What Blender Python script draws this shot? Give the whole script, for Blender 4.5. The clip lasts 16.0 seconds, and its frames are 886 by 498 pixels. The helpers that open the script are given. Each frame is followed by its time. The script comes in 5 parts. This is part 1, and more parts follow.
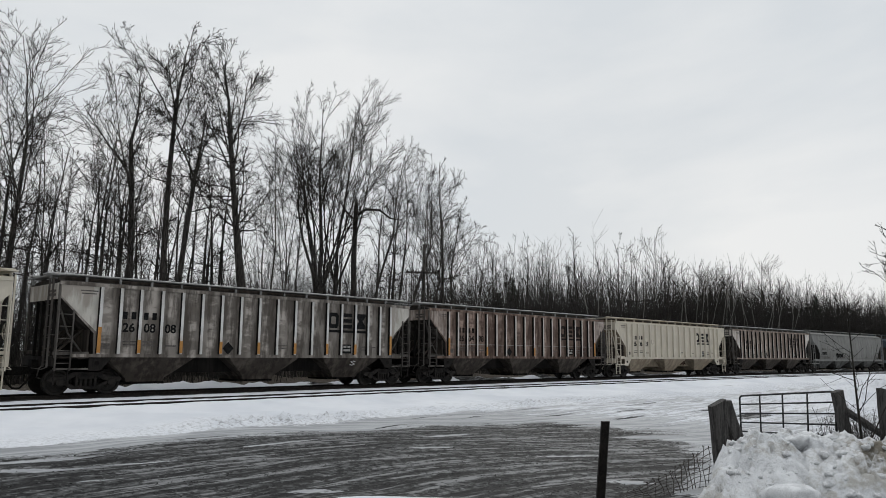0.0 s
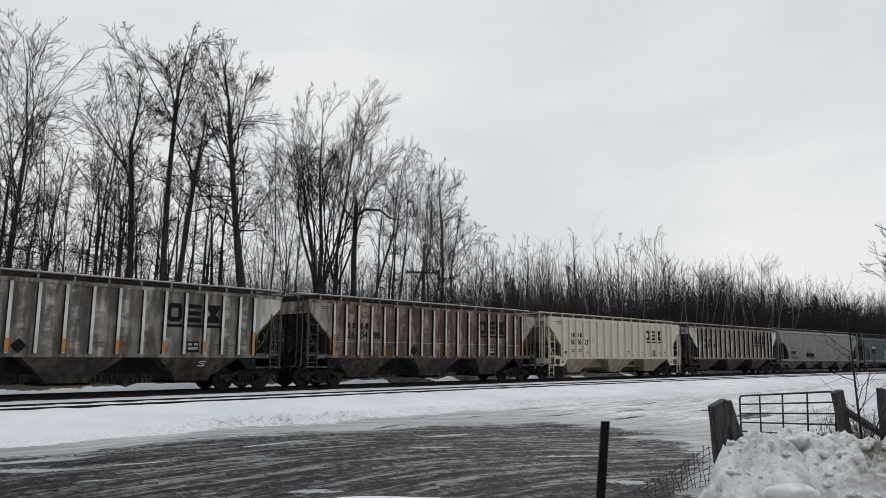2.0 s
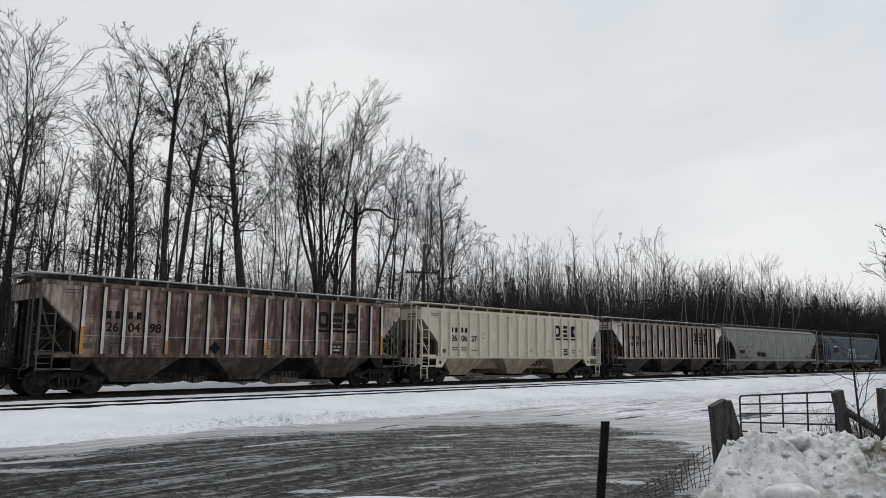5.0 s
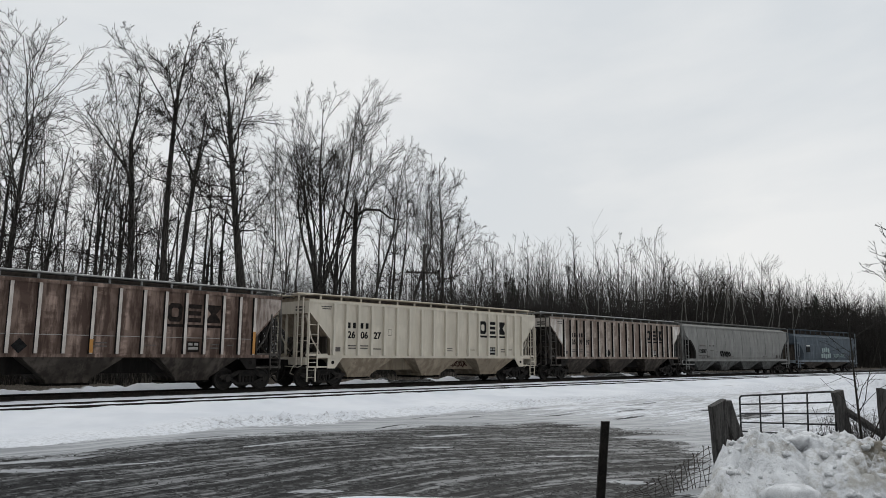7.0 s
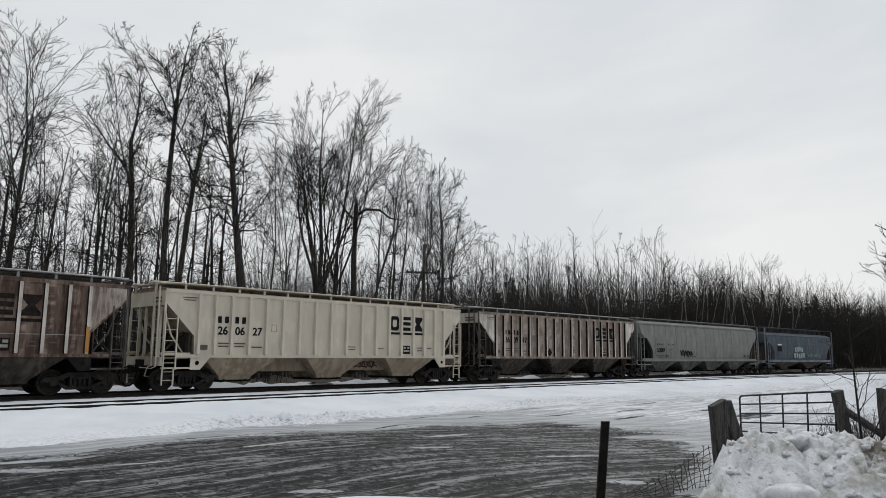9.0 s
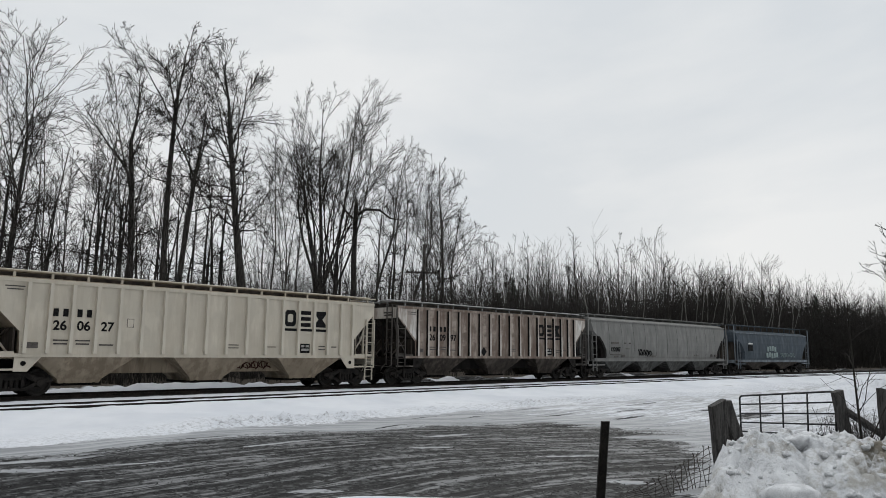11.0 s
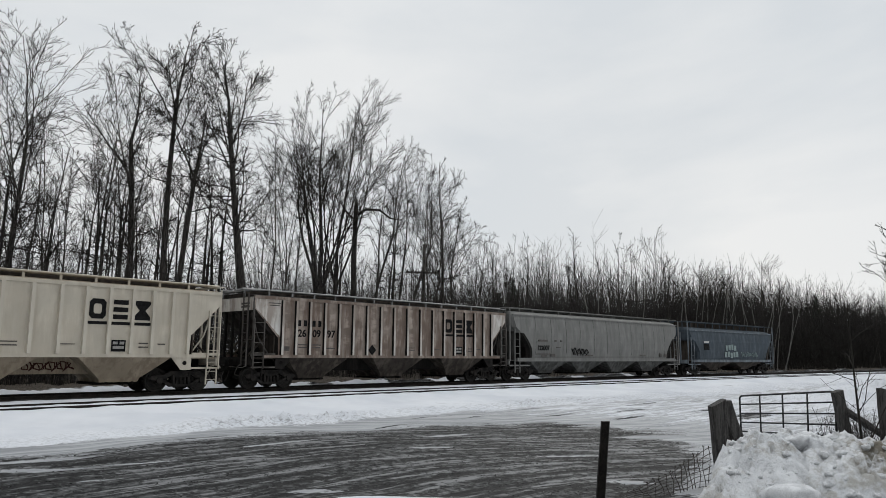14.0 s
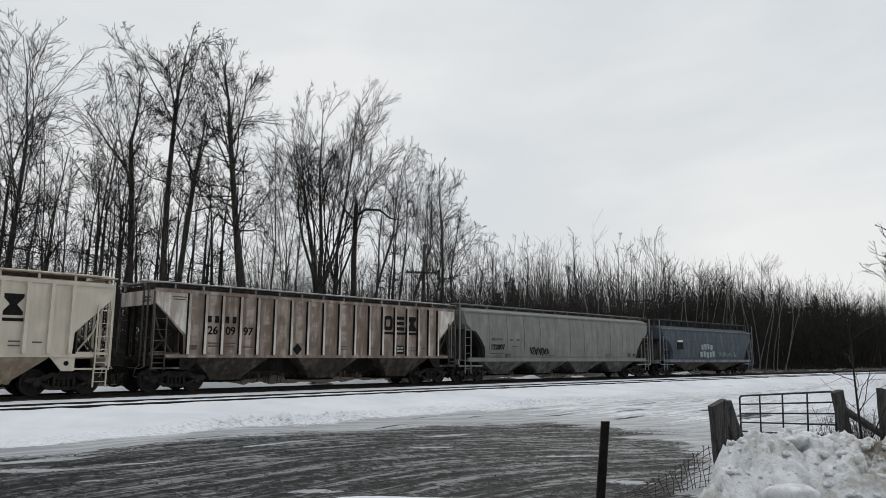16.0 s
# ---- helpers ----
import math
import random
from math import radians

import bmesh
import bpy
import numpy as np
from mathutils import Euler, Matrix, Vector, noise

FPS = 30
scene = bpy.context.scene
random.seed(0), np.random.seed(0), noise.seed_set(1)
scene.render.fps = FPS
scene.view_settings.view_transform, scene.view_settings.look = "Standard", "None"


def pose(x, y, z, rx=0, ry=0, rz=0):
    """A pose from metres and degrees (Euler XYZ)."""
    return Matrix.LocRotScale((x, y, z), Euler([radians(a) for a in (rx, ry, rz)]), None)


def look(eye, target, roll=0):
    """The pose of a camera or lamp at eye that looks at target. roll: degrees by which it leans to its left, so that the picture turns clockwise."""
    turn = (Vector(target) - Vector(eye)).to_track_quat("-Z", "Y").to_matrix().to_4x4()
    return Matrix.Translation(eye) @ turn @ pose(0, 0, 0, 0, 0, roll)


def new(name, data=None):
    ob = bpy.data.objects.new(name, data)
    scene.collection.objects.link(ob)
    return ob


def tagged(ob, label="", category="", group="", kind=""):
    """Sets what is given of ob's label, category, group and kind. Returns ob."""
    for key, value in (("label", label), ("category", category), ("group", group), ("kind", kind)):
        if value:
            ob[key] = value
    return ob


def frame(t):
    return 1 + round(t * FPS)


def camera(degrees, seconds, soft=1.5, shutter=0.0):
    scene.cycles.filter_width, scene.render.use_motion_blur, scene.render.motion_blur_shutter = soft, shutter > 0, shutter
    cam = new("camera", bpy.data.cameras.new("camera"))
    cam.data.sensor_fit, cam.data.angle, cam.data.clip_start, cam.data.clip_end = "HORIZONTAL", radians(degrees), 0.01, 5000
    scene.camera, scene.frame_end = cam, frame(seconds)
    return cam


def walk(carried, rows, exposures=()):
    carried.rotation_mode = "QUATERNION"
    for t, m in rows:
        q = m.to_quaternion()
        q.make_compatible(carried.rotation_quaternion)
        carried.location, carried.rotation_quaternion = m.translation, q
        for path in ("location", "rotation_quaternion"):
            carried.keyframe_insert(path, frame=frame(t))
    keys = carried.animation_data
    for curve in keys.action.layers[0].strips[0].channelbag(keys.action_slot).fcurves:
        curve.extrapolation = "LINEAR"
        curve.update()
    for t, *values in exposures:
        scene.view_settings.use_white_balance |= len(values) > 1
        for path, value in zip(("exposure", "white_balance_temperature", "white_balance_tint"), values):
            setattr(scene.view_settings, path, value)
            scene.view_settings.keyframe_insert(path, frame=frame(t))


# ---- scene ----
# World: z = 0 is the top of the rails, x runs along the track, y away from the camera.
EYE_HEIGHT = 1.577
YAW, PITCH, ROLL = 47.763, 8.328, 0.529
cam = camera(63.50, 16.0, soft=0.6)
yaw, pitch = radians(YAW), radians(PITCH)
aim = (math.sin(yaw) * math.cos(pitch), math.cos(yaw) * math.cos(pitch), EYE_HEIGHT + math.sin(pitch))
stand = look((0, 0, EYE_HEIGHT), aim, roll=ROLL)
walk(cam, [(0, stand), (16, stand)], exposures=[(0, 0.0), (16, 0.0)])

# ---- light: an overcast winter sky with a veiled low sun ahead ----
SUN_AZ, SUN_EL = 62.0, 17.0
world = bpy.data.worlds.new("overcast_sky")
scene.world = world
world.use_nodes = True


def wire(tree, kind, **settings):
    node = tree.nodes.new(kind)
    for key, value in settings.items():
        if key in node.inputs:
            node.inputs[key].default_value = value
    return node


def build_world():
    nt = world.node_tree
    nt.nodes.clear()
    out = nt.nodes.new("ShaderNodeOutputWorld")
    bg = nt.nodes.new("ShaderNodeBackground")
    sky = nt.nodes.new("ShaderNodeTexSky")
    sky.sky_type = "NISHITA"
    sky.sun_disc = False
    sky.sun_elevation = radians(SUN_EL)
    sky.sun_rotation = radians(SUN_AZ)
    scaled = nt.nodes.new("ShaderNodeMix")
    scaled.data_type, scaled.blend_type = "RGBA", "MULTIPLY"
    scaled.inputs[0].default_value = 1.0
    scaled.inputs[7].default_value = (0.1, 0.1, 0.1, 1)
    coord = nt.nodes.new("ShaderNodeTexCoord")
    stretch = nt.nodes.new("ShaderNodeMapping")
    stretch.inputs["Scale"].default_value = (1.2, 1.2, 3.2)
    clouds = wire(nt, "ShaderNodeTexNoise", Scale=1.5, Detail=7.0, Roughness=0.52, Distortion=0.25)
    ramp = nt.nodes.new("ShaderNodeValToRGB")
    e = ramp.color_ramp.elements
    e[0].position, e[0].color = 0.38, (0.665, 0.703, 0.738, 1)
    e[1].position, e[1].color = 0.63, (0.808, 0.822, 0.830, 1)
    # the veiled sun brightens the cloud round it, and the sky behind the camera is duller
    toward = nt.nodes.new("ShaderNodeVectorMath")
    toward.operation = "DOT_PRODUCT"
    a, el = radians(SUN_AZ), radians(SUN_EL)
    toward.inputs[1].default_value = (math.sin(a) * math.cos(el), math.cos(a) * math.cos(el), math.sin(el))
    glow = nt.nodes.new("ShaderNodeMapRange")
    glow.interpolation_type = "SMOOTHSTEP"
    for key, v in (("From Min", -1.0), ("From Max", 0.6), ("To Min", 0.6), ("To Max", 1.0)):
        glow.inputs[key].default_value = v
    # thick cloud is brightest overhead
    part_z = nt.nodes.new("ShaderNodeSeparateXYZ")
    zenith = nt.nodes.new("ShaderNodeMapRange")
    zenith.interpolation_type = "SMOOTHSTEP"
    for key, v in (("From Min", 0.42), ("From Max", 1.0), ("To Min", 1.0), ("To Max", 1.9)):
        zenith.inputs[key].default_value = v
    both = nt.nodes.new("ShaderNodeMath")
    both.operation = "MULTIPLY"
    shade = nt.nodes.new("ShaderNodeMix")
    shade.data_type, shade.blend_type = "RGBA", "MULTIPLY"
    shade.inputs[0].default_value = 1.0
    veil = nt.nodes.new("ShaderNodeMix")
    veil.data_type = "RGBA"
    veil.inputs[0].default_value = 0.985
    li = nt.links.new
    li(sky.outputs[0], scaled.inputs[6])
    li(coord.outputs["Generated"], stretch.inputs[0])
    li(stretch.outputs[0], clouds.inputs["Vector"])
    li(clouds.outputs[0], ramp.inputs[0])
    li(coord.outputs["Generated"], toward.inputs[0])
    li(toward.outputs["Value"], glow.inputs["Value"])
    li(ramp.outputs[0], shade.inputs[6])
    li(coord.outputs["Generated"], part_z.inputs[0])
    li(part_z.outputs[2], zenith.inputs["Value"])
    li(glow.outputs[0], both.inputs[0])
    li(zenith.outputs[0], both.inputs[1])
    li(both.outputs[0], shade.inputs[7])
    li(scaled.outputs[2], veil.inputs[6])
    li(shade.outputs[2], veil.inputs[7])
    li(veil.outputs[2], bg.inputs[0])
    bg.inputs[1].default_value = 1.0
    li(bg.outputs[0], out.inputs[0])


build_world()
sun = new("sun", bpy.data.lights.new("sun", "SUN"))
sun.data.energy, sun.data.angle, sun.data.color = 0.5, radians(25), (1.0, 0.96, 0.9)
sun.matrix_world = look((math.sin(radians(SUN_AZ)) * 50, math.cos(radians(SUN_AZ)) * 50, 50 * math.tan(radians(SUN_EL + 8))), (0, 0, 0))


# ---- materials ----
def base_material(name, rough=0.7, metal=0.0, spec=0.5):
    m = bpy.data.materials.new(name)
    m.use_nodes = True
    nt = m.node_tree
    b = nt.nodes["Principled BSDF"]
    b.inputs["Roughness"].default_value = rough
    b.inputs["Metallic"].default_value = metal
    b.inputs["Specular IOR Level"].default_value = spec
    return m, nt, b


def noise_node(nt, vec, scale, detail=4.0, rough=0.55, distort=0.0):
    n = nt.nodes.new("ShaderNodeTexNoise")
    n.inputs["Scale"].default_value = scale
    n.inputs["Detail"].default_value = detail
    n.inputs["Roughness"].default_value = rough
    n.inputs["Distortion"].default_value = distort
    nt.links.new(vec, n.inputs["Vector"])
    return n.outputs[0]


def mapped(nt, scale=(1, 1, 1), source="Object", offset=(0, 0, 0), turn=0.0):
    c = nt.nodes.new("ShaderNodeTexCoord")
    m = nt.nodes.new("ShaderNodeMapping")
    m.inputs["Scale"].default_value = scale
    m.inputs["Location"].default_value = offset
    m.inputs["Rotation"].default_value = (0, 0, radians(turn))
    nt.links.new(c.outputs[source], m.inputs[0])
    return m.outputs[0]


def ramp_node(nt, fac, lo, hi):
    r = nt.nodes.new("ShaderNodeMapRange")
    r.interpolation_type = "SMOOTHSTEP"
    r.inputs["From Min"].default_value = lo
    r.inputs["From Max"].default_value = hi
    nt.links.new(fac, r.inputs["Value"])
    return r.outputs[0]


def mix_node(nt, fac, a, b, how="MIX"):
    m = nt.nodes.new("ShaderNodeMix")
    m.data_type, m.blend_type = "RGBA", how
    for slot, v in ((0, fac), (6, a), (7, b)):
        if isinstance(v, bpy.types.NodeSocket):
            nt.links.new(v, m.inputs[slot])
        elif slot == 0:
            m.inputs[0].default_value = v
        else:
            m.inputs[slot].default_value = (*v, 1)
    return m.outputs[2]


def math_node(nt, op, a, b=0.0):
    m = nt.nodes.new("ShaderNodeMath")
    m.operation = op
    for slot, v in ((0, a), (1, b)):
        if isinstance(v, bpy.types.NodeSocket):
            nt.links.new(v, m.inputs[slot])
        else:
            m.inputs[slot].default_value = v
    return m.outputs[0]


def bump_node(nt, b, height, strength=0.3, distance=0.02):
    n = nt.nodes.new("ShaderNodeBump")
    n.inputs["Strength"].default_value = strength
    n.inputs["Distance"].default_value = distance
    nt.links.new(height, n.inputs["Height"])
    nt.links.new(n.outputs[0], b.inputs["Normal"])


def simple(name, c1, c2, scale=6.0, rough=0.75, metal=0.0, bump=0.15, stretch=(1, 1, 1), spec=0.4):
    """Two tones at two scales with fine relief."""
    m, nt, b = base_material(name, rough, metal, spec)
    v = mapped(nt, stretch)
    big = noise_node(nt, v, scale)
    fine = noise_node(nt, v, scale * 9, 5)
    f = math_node(nt, "ADD", math_node(nt, "MULTIPLY", big, 0.6), math_node(nt, "MULTIPLY", fine, 0.4))
    nt.links.new(mix_node(nt, ramp_node(nt, f, 0.36, 0.64), c1, c2), b.inputs["Base Color"])
    bump_node(nt, b, fine, bump)
    return m


# ---- mesh building ----
class Build:
    """Collects vertices and faces of one mesh."""

    def __init__(self):
        self.v, self.f = [], []

    def add(self, verts, faces):
        n = len(self.v)
        self.v += [tuple(p) for p in verts]
        self.f += [tuple(i + n for i in face) for face in faces]
        return self

    def box(self, x0, x1, y0, y1, z0, z1, c=0.0):
        """A box; c cuts its long edges."""
        if c <= 0:
            p = [(x, y, z) for z in (z0, z1) for x, y in ((x0, y0), (x1, y0), (x1, y1), (x0, y1))]
            return self.add(p, [(3, 2, 1, 0), (4, 5, 6, 7), (0, 1, 5, 4), (1, 2, 6, 5), (2, 3, 7, 6), (3, 0, 4, 7)])
        return self.rings([[(x, y, z) for x, y in ((x0 + k, y0), (x1 - k, y0), (x1, y0 + k), (x1, y1 - k), (x1 - k, y1), (x0 + k, y1), (x0, y1 - k), (x0, y0 + k))] for z, k in ((z0, 2 * c), (z0 + c, c), (z1 - c, c), (z1, 2 * c))])

    def rings(self, rings, caps=True, closed=True):
        n = len(rings[0])
        faces = []
        for r in range(len(rings) - 1):
            for i in range(n if closed else n - 1):
                j = (i + 1) % n
                faces.append((r * n + i, r * n + j, (r + 1) * n + j, (r + 1) * n + i))
        if caps:
            faces += [tuple(range(n - 1, -1, -1)), tuple(range((len(rings) - 1) * n, len(rings) * n))]
        return self.add([p for ring in rings for p in ring], faces)

    def tube(self, points, radii, sides=6, caps=True):
        pts = [Vector(p) for p in points]
        if not hasattr(radii, "__len__"):
            radii = [radii] * len(pts)
        rings, u = [], None
        for i, p in enumerate(pts):
            d = (pts[min(i + 1, len(pts) - 1)] - pts[max(i - 1, 0)]).normalized()
            if u is None:
                u = d.orthogonal().normalized()
            else:
                u = (u - d * u.dot(d))
                u = u.normalized() if u.length > 1e-6 else d.orthogonal().normalized()
            w = d.cross(u)
            rings.append([p + (u * math.cos(k * math.tau / sides) + w * math.sin(k * math.tau / sides)) * radii[i] for k in range(sides)])
        return self.rings(rings, caps)

    def prism(self, outline, y0, y1):
        """An outline in x and z, extruded along y."""
        return self.rings([[(x, y0, z) for x, z in outline], [(x, y1, z) for x, z in outline]])

    def disc(self, x, y0, y1, z, r, sides=20):
        return self.prism([(x + r * math.cos(k * math.tau / sides), z + r * math.sin(k * math.tau / sides)) for k in range(sides)], y0, y1)

    def mesh(self, name, mat, smooth=False):
        me = bpy.data.meshes.new(name)
        me.from_pydata(self.v, [], self.f)
        me.materials.append(mat)
        bm = bmesh.new()
        bm.from_mesh(me)
        bmesh.ops.recalc_face_normals(bm, faces=bm.faces)
        bm.to_mesh(me)
        bm.free()
        if smooth:
            me.shade_smooth()
        return me


def part(name, build, mat, parent, label="", smooth=False, at=(0, 0, 0)):
    ob = new(name, build if isinstance(build, bpy.types.Mesh) else build.mesh(name, mat, smooth))
    ob.parent = parent
    ob.location = at
    return tagged(ob, label)


def thing(name, label, category, group="", kind="", at=None):
    ob = new(name)
    ob.empty_display_size = 0.3
    if at is not None:
        ob.matrix_basis = at
    return tagged(ob, label, category, group, kind)


# ---- the plan of the ground ----
RADIUS, TRACK_Y, SIDING = 731.5, 28.27, 5.45
GROUND = -0.42


def rail_point(arc, offset=0.0):
    r = RADIUS + offset
    return Vector((r * math.sin(arc / RADIUS), TRACK_Y - RADIUS + r * math.cos(arc / RADIUS), 0))


def sstep(a, b, x):
    t = np.clip((x - a) / (b - a), 0, 1)
    return t * t * (3 - 2 * t)


class Waves:
    """Smooth seeded noise on a plane, summed from turned sines of a few lengths."""

    def __init__(self, seed, length, octaves=4, per=7):
        g = np.random.RandomState(seed)
        self.terms = []
        for o in range(octaves):
            for _ in range(per):
                a, k = g.uniform(0, math.tau), math.tau / (length / 2 ** o) * g.uniform(0.7, 1.4)
                self.terms.append((k * math.cos(a), k * math.sin(a), g.uniform(0, math.tau), 0.55 ** o / per ** 0.5))

    def __call__(self, x, y):
        return sum(w * np.sin(kx * x + ky * y + ph) for kx, ky, ph, w in self.terms)


ROLLS, LUMPS, CLODS, WOBBLE = Waves(3, 9.0), Waves(4, 1.6), Waves(5, 0.45, 3), Waves(6, 5.0, 4)


def road_edge(x, y):
    """Where the ploughed road ends and the snow begins."""
    return 16.75 - 0.25 * sstep(9, 14, x) - 1.3 * sstep(28, 38, x) + 0.16 * WOBBLE(x, y * 0.3)


def ground_height(x, y):
    off = y + x * x / (2 * RADIUS) - TRACK_Y           # distance beyond the train's track
    edge = road_edge(x, y)
    bank = sstep(edge - 0.15, edge + 2.4, y)
    z = GROUND + 0.02 * ROLLS(x, y)
    crest = np.exp(-((y - edge - 0.75) / 0.6) ** 2)
    busy = 0.25 + 0.9 * np.exp(-((x - 13.2) / 3.2) ** 2) + 0.35 * np.exp(-((x - 25.0) / 5.0) ** 2)
    z = z + bank * (0.17 + 0.03 * ROLLS(x, y)) + crest * busy * (0.075 * np.abs(LUMPS(x, y)) + 0.085 * np.abs(CLODS(x, y)))
    z = z + 0.012 * bank * LUMPS(x * 0.5, y)
    # the bed of the two tracks, and a shoulder of snow behind them
    bed = sstep(-8.2, -6.6, off) * (1 - sstep(3.0, 4.5, off))
    siding = 1 - sstep(-2.6, -1.4, off)
    z = z * (1 - bed) + bed * (-0.125 + 0.07 * siding + 0.010 * LUMPS(x, y))
    behind = sstep(3.0, 6.0, off)
    z = z * (1 - behind) + behind * (-0.15 + 0.12 * ROLLS(x, y) + 0.05 * LUMPS(x, y)) + 0.5 * behind * sstep(8, 30, off)
    ridge = np.exp(-((off - 2.7) / 0.6) ** 2) * (0.15 + 0.16 * sstep(-0.15, 0.9, WOBBLE(x * 0.55, x * 0 + 7.0)) + 0.03 * LUMPS(x, y))
    z = z + ridge
    # heap of ploughed snow beyond the gate
    z = z + 0.9 * np.exp(-(((x - 39.0) / 4.0) ** 2 + ((y - 8.0) / 2.6) ** 2)) * (1 + 0.18 * LUMPS(x * 0.6, y * 0.6))
    # soft ruts in the yard
    yard = 1 - sstep(edge - 0.6, edge, y)
    z = z + yard * (0.012 * np.sin(lane_of(x, y) * 5.1) + 0.006 * LUMPS(x * 0.35, y * 1.3))
    return z + 0.10 * near_drift(x, y)


def near_drift(x, y):
    """A low tongue of snow left at the near side of the yard."""
    u, v = (x - 7.2) * 0.67 - (y - 6.95) * 0.74, (x - 7.2) * 0.74 + (y - 6.95) * 0.67
    return np.exp(-((u / 1.25) ** 2 + (v / 0.42) ** 2))


def lane_of(x, y):
    """The wheel tracks run along the road and swing in towards the yard's mouth."""
    return y + 6.0 * sstep(8.0, 22.0, x)


# patches of ice left on the gravel: place, half length, half width, turn
ICE_PATCHES = ((5.1, 14.55, 0.8, 0.11, 0), (4.7, 13.35, 0.9, 0.22, -28), (6.3, 13.0, 0.9, 0.16, -18), (7.9, 12.25, 0.6, 0.12, -10), (11.4, 10.7, 0.55, 0.22, -42), (16.6, 8.6, 0.6, 0.28, -50),
               (17.4, 7.2, 0.7, 0.45, -50), (6.8, 8.65, 0.55, 0.16, -30), (10.7, 5.75, 0.5, 0.14, -40), (9.6, 13.6, 1.4, 0.14, 0), (13.6, 12.4, 0.9, 0.14, -20), (4.9, 11.6, 0.4, 0.12, -30), (12.5, 7.9, 0.8, 0.12, -40))
# dark wet hollows in the packed ice
HOLLOWS = ((22.2, 15.7, 1.0, 0.16), (25.5, 8.9, 1.8, 0.6), (8.9, 15.7, 1.0, 0.10), (11.0, 15.55, 1.0, 0.07), (14.6, 14.9, 1.2, 0.09), (18.5, 15.0, 1.6, 0.10), (24.5, 12.8, 1.6, 0.14), (27.5, 11.0, 2.0, 0.16), (20.5, 13.6, 1.5, 0.12), (21.5, 11.4, 1.4, 0.16), (29.0, 14.6, 2.4, 0.14), (17.0, 15.9, 1.2, 0.08), (20.2, 16.2, 1.3, 0.08))


def snow_parts(x, y):
    """How far the ground is bare gravel, packed ice (not snow), leaf litter, or soiled."""
    edge = road_edge(x, y)
    # the worn gravel reaches along the road and rounds off before the far drive
    d1 = 15.15 - 1.0 * sstep(10, 16, x) - y + 0.22 * WOBBLE(x * 0.7 + 9, y)
    d2 = 0.8 * (18.8 - x - 0.35 * np.clip(9.5 - y, 0, 9) ** 2 - 0.156 * np.clip(y - 10, 0, 9) ** 2) + 0.3 * WOBBLE(x, y + 5)
    bare = np.clip(0.5 + 0.55 * np.minimum(d1, d2), 0, 1.25)
    bare = bare * (1 - 0.22 * sstep(9.0, 12.5, x))
    for px, py, a, b, turn in ICE_PATCHES:
        c, s = math.cos(radians(turn)), math.sin(radians(turn))
        u, v = (x - px) * c + (y - py) * s, -(x - px) * s + (y - py) * c
        bare = bare - 1.25 * np.exp(-((u / a) ** 2 + (v / b) ** 2))
    for px, py, a, b in HOLLOWS:
        bare = np.maximum(bare, 0.9 * np.exp(-(((x - px) / a) ** 2 + ((y - py) / b) ** 2)))
    ice = np.clip(0.5 + 1.3 * (edge + 0.1 - y), 0, 1)
    ice = ice * (1 - 0.50 * sstep(13, 24, x))
    ice = ice * (1 - 0.9 * np.exp(-(((x - 39.0) / 5.0) ** 2 + ((y - 8.0) / 3.4) ** 2)))
    off = y + x * x / (2 * RADIUS) - TRACK_Y
    litter = sstep(3.6, 6.5, off)
    busy = 0.45 + 0.6 * np.exp(-((x - 12.5) / 3.4) ** 2) + 0.3 * np.exp(-((x - 27.0) / 5.0) ** 2)
    soil = np.clip(busy * np.exp(-((y - edge - 0.4) / 0.9) ** 2) + 0.40 * sstep(15, 24, x) * (1 - sstep(16.5, 19.5, y)), 0, 1)
    # cinders blown clear beside the track, with snow left in places
    left = np.exp(-((x - 26.5) / 2.2) ** 2) + np.exp(-((x - 33.0) / 1.2) ** 2) + np.exp(-((x - 41.0) / 1.5) ** 2) + np.exp(-((x - 47.2) / 1.1) ** 2) + np.exp(-((x - 54.0) / 0.7) ** 2) + np.exp(-((x - 63.0) / 1.2) ** 2)
    bare = np.maximum(bare, 2.2 * sstep(1.0, 1.5, off) * (1 - sstep(6.5, 9.0, off)) * sstep(22.5, 24.5, x) * (1 - np.clip(1.6 * left, 0, 1)))
    # dark strip between the running line's rails: the train's shade put in the ground colour
    bare = np.maximum(bare, 1.6 * sstep(-1.35, -1.05, off) * (1 - sstep(0.9, 1.3, off)))
    snowy = sstep(0.25, 0.5, near_drift(x, y))
    return bare * (1 - snowy), ice * (1 - snowy), litter, soil


